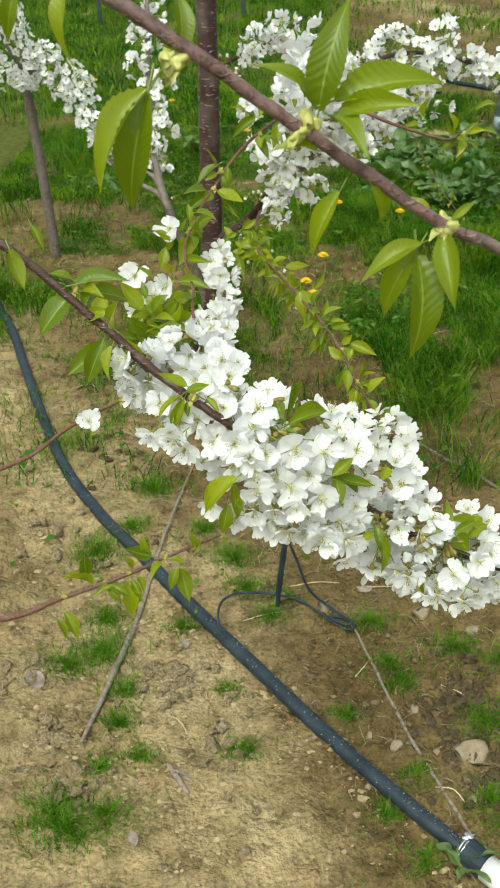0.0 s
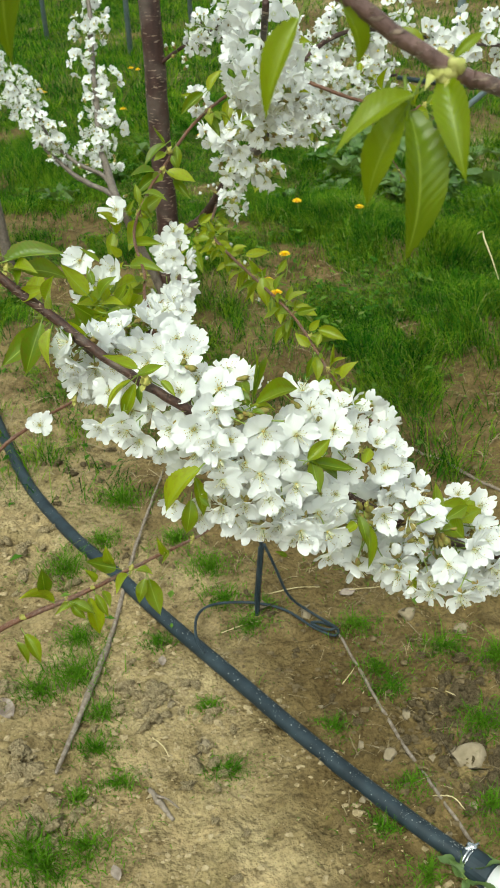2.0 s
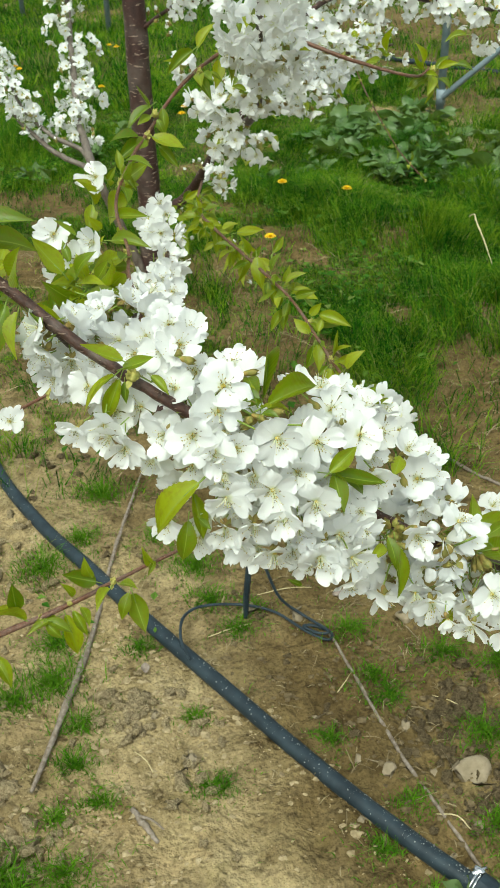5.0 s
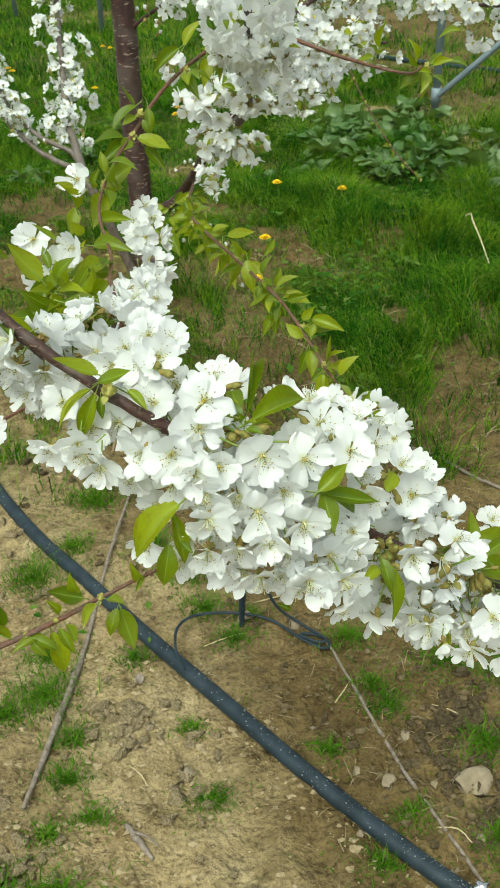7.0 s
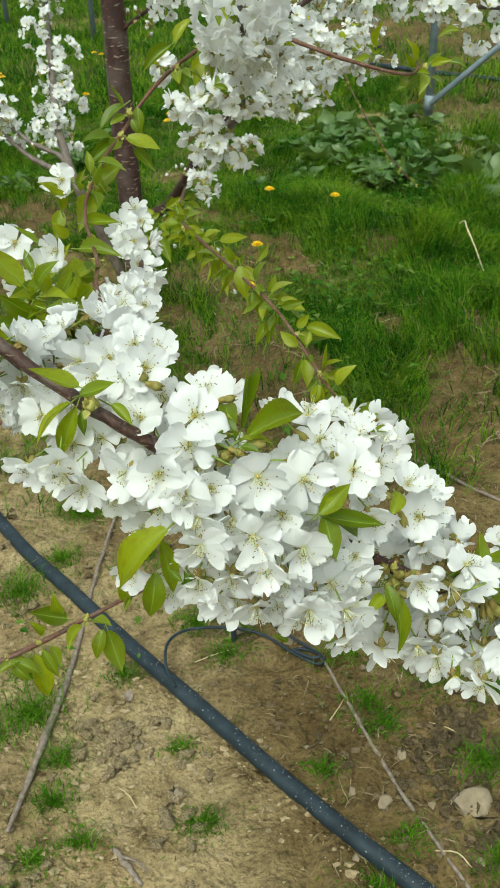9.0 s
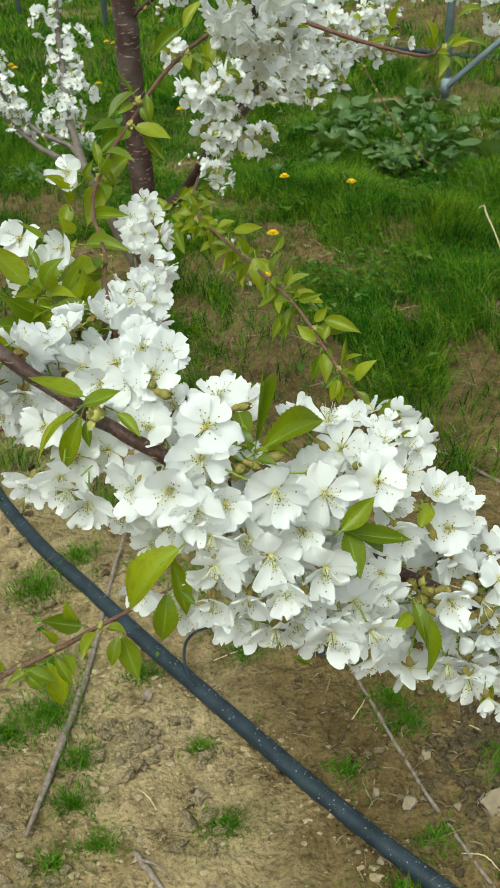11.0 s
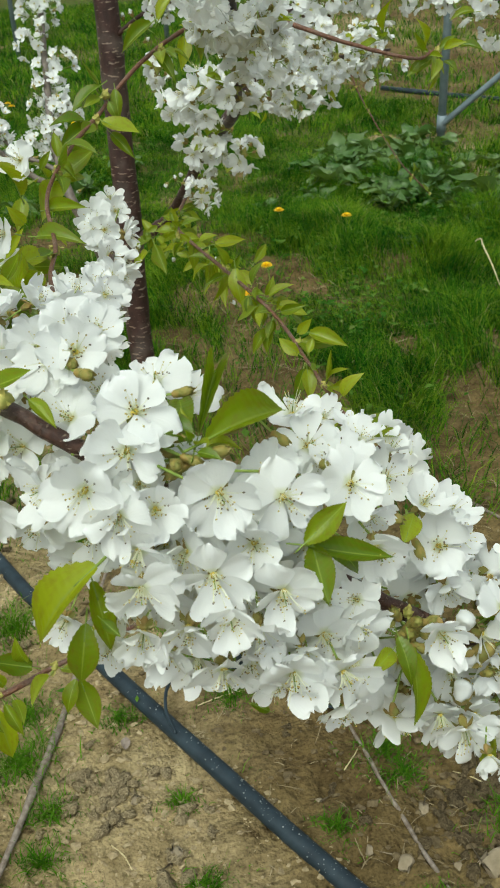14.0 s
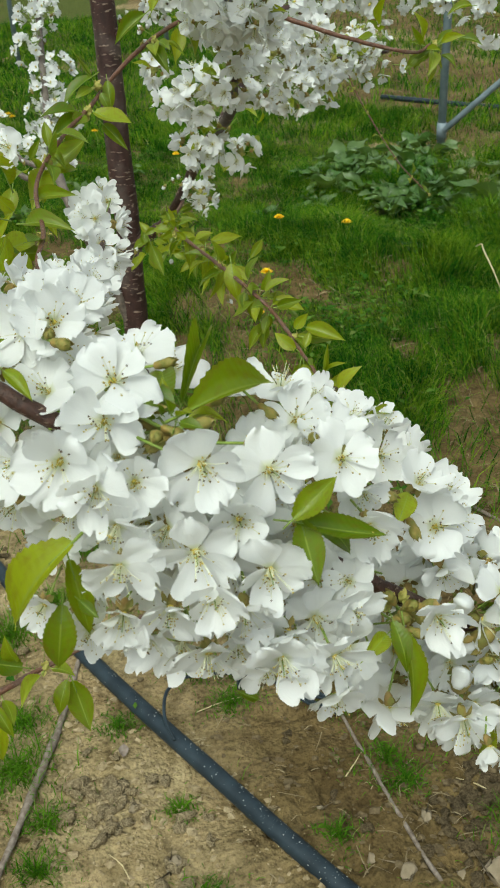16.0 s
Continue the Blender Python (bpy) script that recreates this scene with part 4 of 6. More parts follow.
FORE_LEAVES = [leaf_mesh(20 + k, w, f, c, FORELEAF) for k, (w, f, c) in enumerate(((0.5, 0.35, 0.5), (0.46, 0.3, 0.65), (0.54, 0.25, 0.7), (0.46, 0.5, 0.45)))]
LEAVES = [leaf_mesh(k, w, f, c) for k, (w, f, c) in enumerate(((0.5, 0.3, 0.3), (0.46, 0.45, 0.45), (0.52, 0.2, 0.55), (0.42, 0.6, 0.25), (0.5, 0.35, -0.2), (0.44, 0.75, 0.35)))]


def bud_mesh():
    """A closed bud: a tapered calyx tube with its sepals folded to a blunt point, on a short stalk."""
    s = Soup()
    rings = ((-0.0042, 0.0009), (-0.0036, 0.0017), (-0.0015, 0.0022), (0.0008, 0.0021), (0.0026, 0.0026), (0.0046, 0.0027), (0.0062, 0.002), (0.0072, 0.0008))
    tube(s, [(0.0003 * math.sin(9000 * z), 0.0, z) for z, r in rings], [r for z, r in rings], 9, 0, wobble=0.18, seed=4)
    for k in range(5):
        a = k * 1.2566
        o = np.array([math.cos(a), math.sin(a), 0])
        blade_leaf(s, o * 0.0023 + (0, 0, 0.0006), o * 0.0017 + (0, 0, 0.0085), o, 0.42, 2, rows=4, curl=-0.12, seed=k)
    tube(s, [(0, 0, -0.0038), (0.0006, 0, -0.009), (0.002, 0, -0.02)], 0.0007, 5, 1)
    return s.mesh("flower_bud", BUD, STALK, CALYX)


def white_bud_mesh():
    s = lump(Soup(), (0, 0, 0.006), (0.004, 0.0038, 0.0056), 6, 0, rough=0.28, rings=9, sides=12)
    s.uv[0][:] = (0.5, 0.6)
    tube(s, [(0, 0, 0.004), (0, 0, 0.001), (0, 0, -0.003), (0, 0, -0.006)], [0.0044, 0.0043, 0.0034, 0.001], 8, 1)
    for k in range(5):
        a = 1.2566 * k
        o = np.array([math.cos(a), math.sin(a), 0])
        blade_leaf(s, o * 0.0044 + (0, 0, 0.003), o * 0.0052 + (0, 0, 0.0085), o, 0.7, 1, rows=3)
    tube(s, [(0, 0, -0.005), (0.003, 0, -0.022)], 0.0008, 5, 2)
    return s.mesh("white_bud", PETAL, CALYX, STALK)


def knot_mesh():
    """The swollen spur at a node, with its peeling yellow bud scales."""
    s = lump(Soup(), (0, 0, 0), (0.004, 0.004, 0.0048), 9, 0, rough=0.35, rings=6, sides=8)
    for k in range(4):
        a = k * 2.4 + 0.5 * math.sin(k * 5)
        o = np.array([math.cos(a), math.sin(a), 0.2 + 0.35 * (k % 3)])
        blade_leaf(s, o * 0.002, o * (0.0052 + 0.0008 * (k % 4)), (0, 0, 1), 0.75, 0, rows=4, curl=0.5, seed=k)
    return s.mesh("spur", SCALE)


def bract_mesh():
    """A swollen node wrapped in broad, rounded pale bracts."""
    s = lump(Soup(), (0, 0, 0), (0.0034, 0.0034, 0.0042), 19, 0, rough=0.3, rings=8, sides=12)
    for k in range(3):
        o = np.array([math.cos(2.1 * k + 0.3), math.sin(2.1 * k + 0.3), 0.5])
        lump(s, o * 0.0026, (0.002, 0.0026, 0.0036), 30 + k, 0, rough=0.35, rings=7, sides=10)
        blade_leaf(s, o * 0.002, o * (0.0055 + 0.0015 * k), (-0.4 * o[0], -0.4 * o[1], 1), 0.6, 0, rows=10, curl=0.6, fold=0.5, seed=k)
    return s.mesh("spur", BRACT)


GREENBUD, WHITEBUD, KNOT, BRACTS = bud_mesh(), white_bud_mesh(), knot_mesh(), bract_mesh()


def facing(at, z_axis, size=1.0, spin=0.0):
    z = Vector(z_axis).normalized()
    return Matrix.Translation(at) @ z.to_track_quat("Z", "Y").to_matrix().to_4x4() @ Matrix.Rotation(spin, 4, "Z") @ Matrix.Scale(size, 4)


def add_flower(parent, at, way, rng, size=1.0, form=None):
    kind = FLOWERS[int(rng.integers(len(FLOWERS))) if form is None else form]
    m = facing(at, way, size * (0.92 + 0.16 * rng.random()), rng.random() * 6.283)
    f = part("flower", kind[0], parent, m=m)
    for name, mesh in (("stamen_tuft", kind[1]), ("flower_stalk", kind[2])):
        child = new(name, mesh)
        child.parent = f
    return f


def add_leaf(parent, base, tip, up, rng, wide=1.0, kinds=LEAVES):
    base, tip, up = Vector(base), Vector(tip), Vector(up)
    y = tip - base
    long = y.length
    y.normalize()
    x = y.cross(up).normalized()
    z = x.cross(y)
    m = Matrix((x * long * wide, y * long, z * long)).transposed().to_4x4()
    m.translation = base
    return part("leaf", kinds[int(rng.integers(len(kinds)))], parent, m=m)


def wood(name, parent, points, radii, mat, seed, per=7, sides=10, wobble=0.14, label=""):
    line = curve_points(points, per)
    rng = np.random.default_rng(seed)
    r = np.atleast_1d(radii).astype(float)
    line[1:-1] += rng.normal(size=(len(line) - 2, 3)) * r.min() * 0.12
    part(name, tube(Soup(), line, radii, sides, wobble=wobble, seed=seed).mesh(name, mat), parent, label)
    return line


def sleeve(line, s0, s1, radius, droop, count, gap, seed, taken=()):
    """Places and ways of blossoms packed round a length of wood, none nearer than gap to another."""
    rng = np.random.default_rng(seed)
    placed, out = [np.asarray(p) for p in taken], []
    steps = np.linspace(0, 1, len(line))
    for _ in range(count * 14):
        s = s0 + (s1 - s0) * rng.random()
        c = np.array([np.interp(s, steps, line[:, i]) for i in range(3)])
        along = np.array([np.interp(min(1, s + 0.02), steps, line[:, i]) for i in range(3)]) - c
        along /= np.linalg.norm(along) + 1e-9
        d = rng.normal(size=3)
        d -= along * (d @ along) * 0.8
        d /= np.linalg.norm(d)
        fade = min(1, 0.45 + 3.0 * min(s - s0, s1 - s))
        r = radius * fade * (0.62 + 0.42 * rng.random()) * (1 - droop * 0.45 * d[2])
        p = c + d * r + np.array([0, 0, -droop * radius * 0.25])
        if placed and min(np.linalg.norm(q - p) for q in placed) < gap:
            continue
        placed.append(p)
        w = d + rng.normal(size=3) * 0.28 + np.array([0, 0, -0.12])
        out.append((p, w / np.linalg.norm(w)))
        if len(out) >= count:
            break
    return out


def bunches(line, s0, s1, count, reach, each, seed):
    """Blossoms in separate bunches along a length of wood, with bare wood between."""
    rng = np.random.default_rng(seed)
    out = []
    for k in range(count):
        s = s0 + (s1 - s0) * (k + 0.6 * rng.random()) / count
        c = line[int(s * (len(line) - 1))] + rng.normal(size=3) * reach * np.array([0.55, 0.4, 0.3])
        for _ in range(each + int(rng.integers(4)) - 1):
            d = rng.normal(size=3)
            d /= np.linalg.norm(d)
            out.append((c + d * reach * (0.55 + 0.5 * rng.random()), d + np.array([0, -0.25, 0.1])))
    return out


def joined_blossom(parent, spots, seed, size=1.0, name="blossom"):
    """Far blossom, joined into one mesh of whole small flowers."""
    rng = np.random.default_rng(seed)
    s = Soup()
    for n, (p, w) in enumerate(spots):
        m = np.array(facing(p, w, size * (0.85 + 0.3 * rng.random()), rng.random() * 6))
        one = Soup()
        rise = 0.15 + 0.5 * rng.random()
        for k in range(5):
            petal(one, 1.2566 * k + rng.normal() * 0.1, 0.0148, 0.0136, rise + rng.normal() * 0.2, 0.15, rng.normal() * 0.2, seed + n * 7 + k, fine=False)
        lump(one, (0, 0, 0.005), (0.0022, 0.0022, 0.003), n, 1, rings=3, sides=5)
        tube(one, [(0, 0, 0), (0, 0, -0.006), (0.002, 0, -0.026)], [0.0028, 0.0016, 0.0007], 4, 2)
        v = np.concatenate(one.v) @ m[:3, :3].T + m[:3, 3]
        s.v.append(v)
        s.uv += one.uv
        s.f += [tuple(i + s.n for i in f) for f in one.f]
        s.s += one.s
        s.n += len(v)
    ob = part(name, s.mesh(name, PETAL, ANTHER, STALK), parent)
    ob["kind"] = "stuff"
    return ob

# ---- the nearer tree, whose branches reach across the view ----
near_tree = thing("cherry_tree", (-0.85, 0.6, 0), "white-blossomed cherry tree with long reaching branches in young leaf", "tree", "orchard trees")
rn = np.random.default_rng(41)
wood("trunk", near_tree, [(-0.85, 0.6, -0.05), (-0.845, 0.6, 0.6), (-0.85, 0.61, 1.2), (-0.84, 0.6, 2.0)], [0.034, 0.03, 0.022], BARK, 1, sides=14)
main = wood("branch", near_tree, [(-0.85, 0.61, 1.45), (-0.6, 0.75, 1.44), (-0.3, 0.86, 1.31), (-0.126, 0.86, 1.196), (-0.05, 0.84, 1.139), (0.029, 0.8, 1.087), (0.077, 0.772, 1.066), (0.189, 0.766, 0.989), (0.251, 0.77, 0.944), (0.305, 0.785, 0.907), (0.42, 0.81, 0.84)],
    [0.008, 0.0046, 0.0037, 0.0038, 0.0039, 0.003], SHOOT, 2, label="reddish-brown fruiting branch")
fore = wood("branch", near_tree, [(-0.845, 0.6, 1.75), (-0.5, 0.5, 1.74), (-0.15, 0.42, 1.58), (0.067, 0.41, 1.445), (0.104, 0.412, 1.42), (0.142, 0.414, 1.394), (0.183, 0.418, 1.367), (0.204, 0.42, 1.358), (0.33, 0.44, 1.29), (0.5, 0.46, 1.22)],
    [0.008, 0.003, 0.0023, 0.0022, 0.0023, 0.0018], FOREBARK, 3, label="reddish-brown leafy branch")
side = wood("branch", near_tree, [(0.0, 0.815, 1.104), (0.015, 0.87, 1.05), (0.027, 0.93, 1.039), (0.044, 1.03, 1.012), (0.057, 1.115, 1.008), (0.058, 1.2, 1.006), (0.054, 1.285, 1.006)], [0.004, 0.003, 0.0016], SHOOT, 4)
shoot = wood("twig", near_tree, [(0.045, 0.95, 1.04), (0.029, 1.05, 1.037), (0.026, 1.1, 1.038), (0.008, 1.2, 1.048), (0.019, 1.3, 1.062), (0.032, 1.37, 1.068), (0.064, 1.45, 1.094), (0.098, 1.5, 1.114), (0.144, 1.55, 1.132), (0.2, 1.6, 1.15)], [0.0016, 0.0017, 0.0018, 0.0022, 0.0024, 0.0022], TWIG, 5)
lowtwig = wood("twig", near_tree, [(-0.83, 0.61, 0.85), (-0.5, 0.85, 0.72), (-0.25, 0.97, 0.63), (-0.153, 1.0, 0.646), (-0.069, 1.025, 0.666), (-0.021, 1.04, 0.682), (0.054, 1.07, 0.699), (0.075, 1.08, 0.705)], [0.008, 0.004, 0.0025, 0.0015], TWIG, 6)
flowertwig = wood("twig", near_tree, [(-0.84, 0.62, 0.95), (-0.5, 0.95, 0.78), (-0.25, 1.13, 0.76), (-0.167, 1.16, 0.802), (-0.13, 1.16, 0.826), (-0.08, 1.15, 0.858), (-0.05, 1.15, 0.87)], [0.008, 0.003, 0.0022, 0.0015], TWIG, 7)

# each blossom: its place, the way it faces, its size
BUNCH_SHOULDER = (
    ((0.108, 0.754, 1.088), (0.08, -0.80, 0.60), 1.05), ((0.104, 0.743, 1.078), (-0.03, -0.92, 0.39), 1.00), ((0.089, 0.729, 1.071), (-0.14, -0.95, 0.29), 1.00),
    ((0.073, 0.739, 1.066), (-0.63, -0.76, 0.16), 1.05), ((0.078, 0.781, 1.072), (-0.36, -0.72, 0.59), 0.90), ((0.107, 0.745, 1.062), (-0.05, -1.00, 0.08), 0.85),
    ((0.113, 0.791, 1.080), (0.15, -0.62, 0.77), 1.00), ((0.091, 0.796, 1.074), (-0.09, -0.56, 0.82), 0.95), ((0.045, 0.833, 1.058), (-0.40, -0.56, 0.72), 1.00),
    ((0.075, 0.761, 1.013), (-0.39, -0.91, 0.11), 0.95), ((0.068, 0.749, 0.991), (-0.26, -0.94, -0.23), 0.80), ((0.062, 0.759, 1.034), (-0.45, -0.89, -0.01), 0.90),
    ((0.125, 0.817, 1.060), (0.16, -0.48, 0.86), 0.95),
)
BUNCH_MIDDLE = (
    ((0.114, 0.728, 1.061), (0.02, -0.94, 0.34), 1.00), ((0.101, 0.721, 1.064), (-0.09, -0.99, 0.14), 1.00), ((0.107, 0.719, 1.049), (-0.15, -0.98, -0.09), 1.00),
    ((0.107, 0.712, 1.037), (-0.06, -0.97, -0.22), 1.00), ((0.105, 0.717, 1.011), (-0.11, -0.92, -0.37), 1.00), ((0.124, 0.725, 1.043), (-0.10, -0.99, -0.03), 1.00),
    ((0.134, 0.713, 1.040), (0.05, -1.00, 0.07), 1.05), ((0.123, 0.714, 1.015), (-0.11, -0.97, -0.22), 1.00), ((0.139, 0.708, 1.024), (0.04, -0.99, -0.17), 1.00),
    ((0.135, 0.717, 0.988), (-0.01, -0.93, -0.37), 1.00), ((0.150, 0.716, 1.010), (0.04, -0.99, -0.10), 1.00), ((0.088, 0.735, 0.989), (-0.31, -0.90, -0.31), 0.85),
    ((0.128, 0.736, 1.047), (-0.13, -0.93, 0.34), 0.90),
)
BUNCH_FRONT = (
    ((0.160, 0.718, 1.026), (0.10, -0.99, 0.07), 1.08), ((0.155, 0.723, 0.994), (-0.01, -0.97, -0.23), 0.90), ((0.166, 0.723, 0.991), (0.10, -0.99, -0.11), 1.00),
    ((0.163, 0.714, 0.986), (0.09, -0.95, -0.31), 1.05), ((0.138, 0.727, 1.067), (0.15, -0.98, 0.12), 1.10), ((0.162, 0.735, 1.058), (0.27, -0.88, 0.40), 0.95),
    ((0.150, 0.731, 1.040), (0.16, -0.95, 0.27), 1.05), ((0.146, 0.739, 1.051), (0.07, -0.90, 0.43), 0.90), ((0.178, 0.734, 0.987), (0.05, -1.00, 0.02), 1.00),
    ((0.192, 0.737, 0.987), (0.45, -0.89, -0.02), 0.95), ((0.184, 0.719, 0.980), (-0.01, -0.97, -0.23), 0.95), ((0.172, 0.717, 0.976), (0.04, -0.89, -0.46), 0.90),
    ((0.185, 0.722, 0.957), (0.04, -0.89, -0.46), 0.90), ((0.159, 0.764, 1.051), (0.19, -0.72, 0.66), 0.85),
)
BUNCH_CROWN = (
    ((0.191, 0.756, 1.048), (0.02, -0.90, 0.43), 1.00), ((0.213, 0.796, 1.023), (0.28, -0.83, 0.48), 0.95), ((0.189, 0.775, 1.048), (-0.09, -0.47, 0.88), 0.90),
    ((0.171, 0.796, 1.059), (0.22, -0.30, 0.93), 1.00), ((0.176, 0.780, 1.052), (0.29, -0.71, 0.64), 1.00), ((0.178, 0.776, 1.043), (0.33, -0.82, 0.47), 0.85),
    ((0.201, 0.796, 1.042), (0.23, -0.23, 0.95), 0.80), ((0.216, 0.806, 1.030), (0.42, -0.30, 0.86), 0.90), ((0.202, 0.824, 1.035), (0.13, -0.25, 0.96), 0.70),
    ((0.190, 0.839, 1.031), (-0.07, -0.24, 0.97), 0.75), ((0.156, 0.825, 1.045), (0.03, -0.25, 0.97), 0.80), ((0.200, 0.761, 1.029), (0.15, -0.99, 0.00), 0.90),
    ((0.201, 0.748, 1.021), (0.19, -0.95, -0.26), 0.95),
)
BUNCH_TIP = (
    ((0.228, 0.782, 1.016), (0.46, -0.50, 0.74), 1.00), ((0.247, 0.791, 0.990), (0.64, -0.62, 0.45), 0.90), ((0.235, 0.776, 0.997), (-0.03, -0.90, 0.43), 1.02),
    ((0.239, 0.775, 0.974), (0.15, -0.98, -0.12), 0.90), ((0.193, 0.743, 0.997), (-0.41, -0.64, 0.65), 0.85), ((0.229, 0.740, 0.978), (0.16, -0.96, 0.22), 1.02),
    ((0.211, 0.741, 0.926), (-0.07, -0.76, -0.65), 0.98), ((0.232, 0.739, 0.928), (0.04, -0.89, -0.46), 0.95), ((0.242, 0.761, 0.931), (0.05, -0.99, 0.13), 0.85),
    ((0.256, 0.752, 0.943), (0.46, -0.89, 0.04), 0.90), ((0.249, 0.742, 0.924), (0.24, -0.83, -0.51), 0.85), ((0.246, 0.802, 0.995), (0.42, -0.30, 0.86), 0.90),
    ((0.251, 0.722, 0.919), (0.14, -0.81, -0.57), 0.80),
)
BUNCH_END = (
    ((0.281, 0.728, 0.934), (-0.04, -0.91, 0.42), 0.92), ((0.289, 0.714, 0.914), (-0.05, -0.96, -0.27), 1.00), ((0.267, 0.718, 0.917), (-0.45, -0.89, -0.12), 0.90),
    ((0.307, 0.752, 0.929), (0.32, -0.85, 0.42), 0.95), ((0.316, 0.848, 0.913), (0.19, -0.54, 0.82), 0.95), ((0.333, 0.835, 0.909), (0.38, -0.66, 0.65), 0.95),
    ((0.305, 0.823, 0.913), (-0.22, -0.61, 0.76), 0.80), ((0.245, 0.742, 0.923), (-0.05, -0.98, -0.19), 0.80), ((0.322, 0.791, 0.919), (0.36, -0.88, 0.32), 0.90),
    ((0.305, 0.726, 0.912), (0.35, -0.94, -0.00), 0.90),
)
BUNCH_HANGING = (
    ((-0.018, 0.874, 1.074), (-0.73, -0.61, 0.31), 0.95), ((-0.014, 0.830, 1.072), (-0.74, -0.66, -0.13), 0.95), ((0.005, 0.841, 1.065), (-0.34, -0.93, 0.14), 0.95),
    ((0.024, 0.822, 1.074), (-0.14, -0.97, 0.22), 0.95), ((-0.005, 0.870, 1.061), (-0.22, -0.61, 0.76), 0.90), ((0.020, 0.805, 1.063), (-0.15, -0.98, 0.17), 0.90),
    ((0.017, 0.766, 1.056), (-0.35, -0.86, -0.38), 0.95), ((0.034, 0.756, 1.063), (-0.15, -0.99, -0.07), 1.00), ((0.046, 0.752, 1.049), (-0.25, -0.95, -0.21), 0.85),
    ((0.038, 0.751, 1.058), (-0.35, -0.86, -0.38), 0.90), ((0.036, 0.826, 1.054), (0.06, -0.93, 0.36), 0.90), ((0.040, 0.779, 1.059), (-0.15, -0.99, 0.05), 0.85),
    ((-0.004, 0.824, 1.059), (-0.45, -0.89, -0.12), 0.85),
)
BUNCH_TOWER = (
    ((0.046, 1.300, 1.012), (0.18, -0.63, 0.76), 0.95), ((0.054, 1.265, 1.011), (0.37, -0.84, 0.41), 0.95), ((0.043, 1.194, 1.020), (-0.33, -0.83, 0.44), 0.95),
    ((0.052, 1.187, 1.020), (0.26, -0.94, 0.24), 0.90), ((0.055, 1.165, 1.005), (0.37, -0.84, 0.41), 1.00), ((0.053, 1.110, 1.009), (-0.23, -0.81, 0.54), 0.90),
    ((0.061, 1.118, 1.006), (0.36, -0.88, 0.32), 0.95), ((0.067, 1.017, 1.031), (0.47, -0.80, 0.38), 0.95), ((0.047, 1.190, 1.010), (-0.14, -0.92, 0.37), 0.80),
)
BUNCH_SPIRE = (
    ((0.036, 1.055, 1.018), (-0.11, -0.44, 0.89), 1.00), ((0.025, 1.041, 1.020), (-0.42, -0.62, 0.66), 0.95), ((0.051, 1.044, 1.013), (0.08, -0.71, 0.70), 1.00),
    ((0.043, 1.010, 1.015), (-0.14, -0.88, 0.46), 1.00), ((0.065, 0.913, 1.058), (0.27, -0.81, 0.52), 1.00), ((0.037, 0.928, 1.045), (-0.34, -0.87, 0.35), 0.95),
    ((0.058, 0.839, 1.079), (-0.04, -0.89, 0.46), 1.00), ((0.074, 0.828, 1.093), (0.37, -0.79, 0.50), 0.95), ((0.087, 0.821, 1.092), (0.38, -0.58, 0.72), 0.95),
    ((0.051, 0.823, 1.076), (-0.24, -0.90, 0.36), 0.95), ((0.038, 0.851, 1.072), (-0.44, -0.87, 0.23), 0.90), ((0.082, 0.794, 1.096), (0.27, -0.75, 0.60), 1.00),
    ((0.070, 0.795, 1.092), (0.06, -0.89, 0.46), 0.95),
)
BUNCH_LOW = (
    ((0.115, 0.731, 1.013), (-0.05, -1.00, 0.02), 0.95), ((0.095, 0.730, 1.013), (-0.25, -0.96, -0.10), 0.90), ((0.113, 0.720, 0.997), (-0.06, -0.93, -0.37), 0.90),
    ((0.125, 0.722, 0.990), (-0.06, -0.97, -0.22), 0.90), ((0.146, 0.723, 0.987), (0.04, -0.95, -0.30), 0.95), ((0.087, 0.741, 1.041), (-0.24, -0.96, 0.13), 0.95),
    ((0.118, 0.760, 1.059), (0.07, -0.90, 0.43), 0.90), ((0.055, 0.786, 1.057), (-0.42, -0.76, 0.49), 0.95), ((0.145, 0.731, 1.017), (0.05, -0.99, 0.13), 0.95),
    ((0.181, 0.748, 0.995), (0.06, -0.97, 0.23), 0.90), ((0.173, 0.763, 1.013), (0.07, -0.94, 0.33), 0.90), ((0.128, 0.740, 1.030), (0.05, -0.99, 0.13), 0.90),
    ((0.156, 0.720, 0.977), (0.04, -0.93, -0.38), 0.85),
)
HERO = (BUNCH_SHOULDER, BUNCH_MIDDLE, BUNCH_FRONT, BUNCH_CROWN, BUNCH_TIP, BUNCH_END, BUNCH_HANGING, BUNCH_TOWER, BUNCH_SPIRE, BUNCH_LOW)
hero_at = np.array([p for bunch in HERO for p, w, size in bunch])
for bunch in HERO:
    for p, w, size in bunch:
        add_flower(near_tree, p, np.array(w) + rn.normal(size=3) * 0.1, rn, size * 0.9)


def behind(spots, line, most, gap):
    """Of the spots, those on the wood's far side and clear of the blossoms already there."""
    toward = np.array([0.0, -0.85, 0.52])
    out = []
    for p, w in spots:
        c = line[np.argmin(np.linalg.norm(line - p, axis=1))]
        open_node = min(np.linalg.norm(p - q) for q in ((0.205, 0.765, 1.0), (0.215, 0.765, 0.965), (0.285, 0.787, 0.934))) < 0.036
        if not open_node and (p - c) @ toward < most and np.linalg.norm(hero_at - p, axis=1).min() > gap:
            out.append((p, w))
    return out


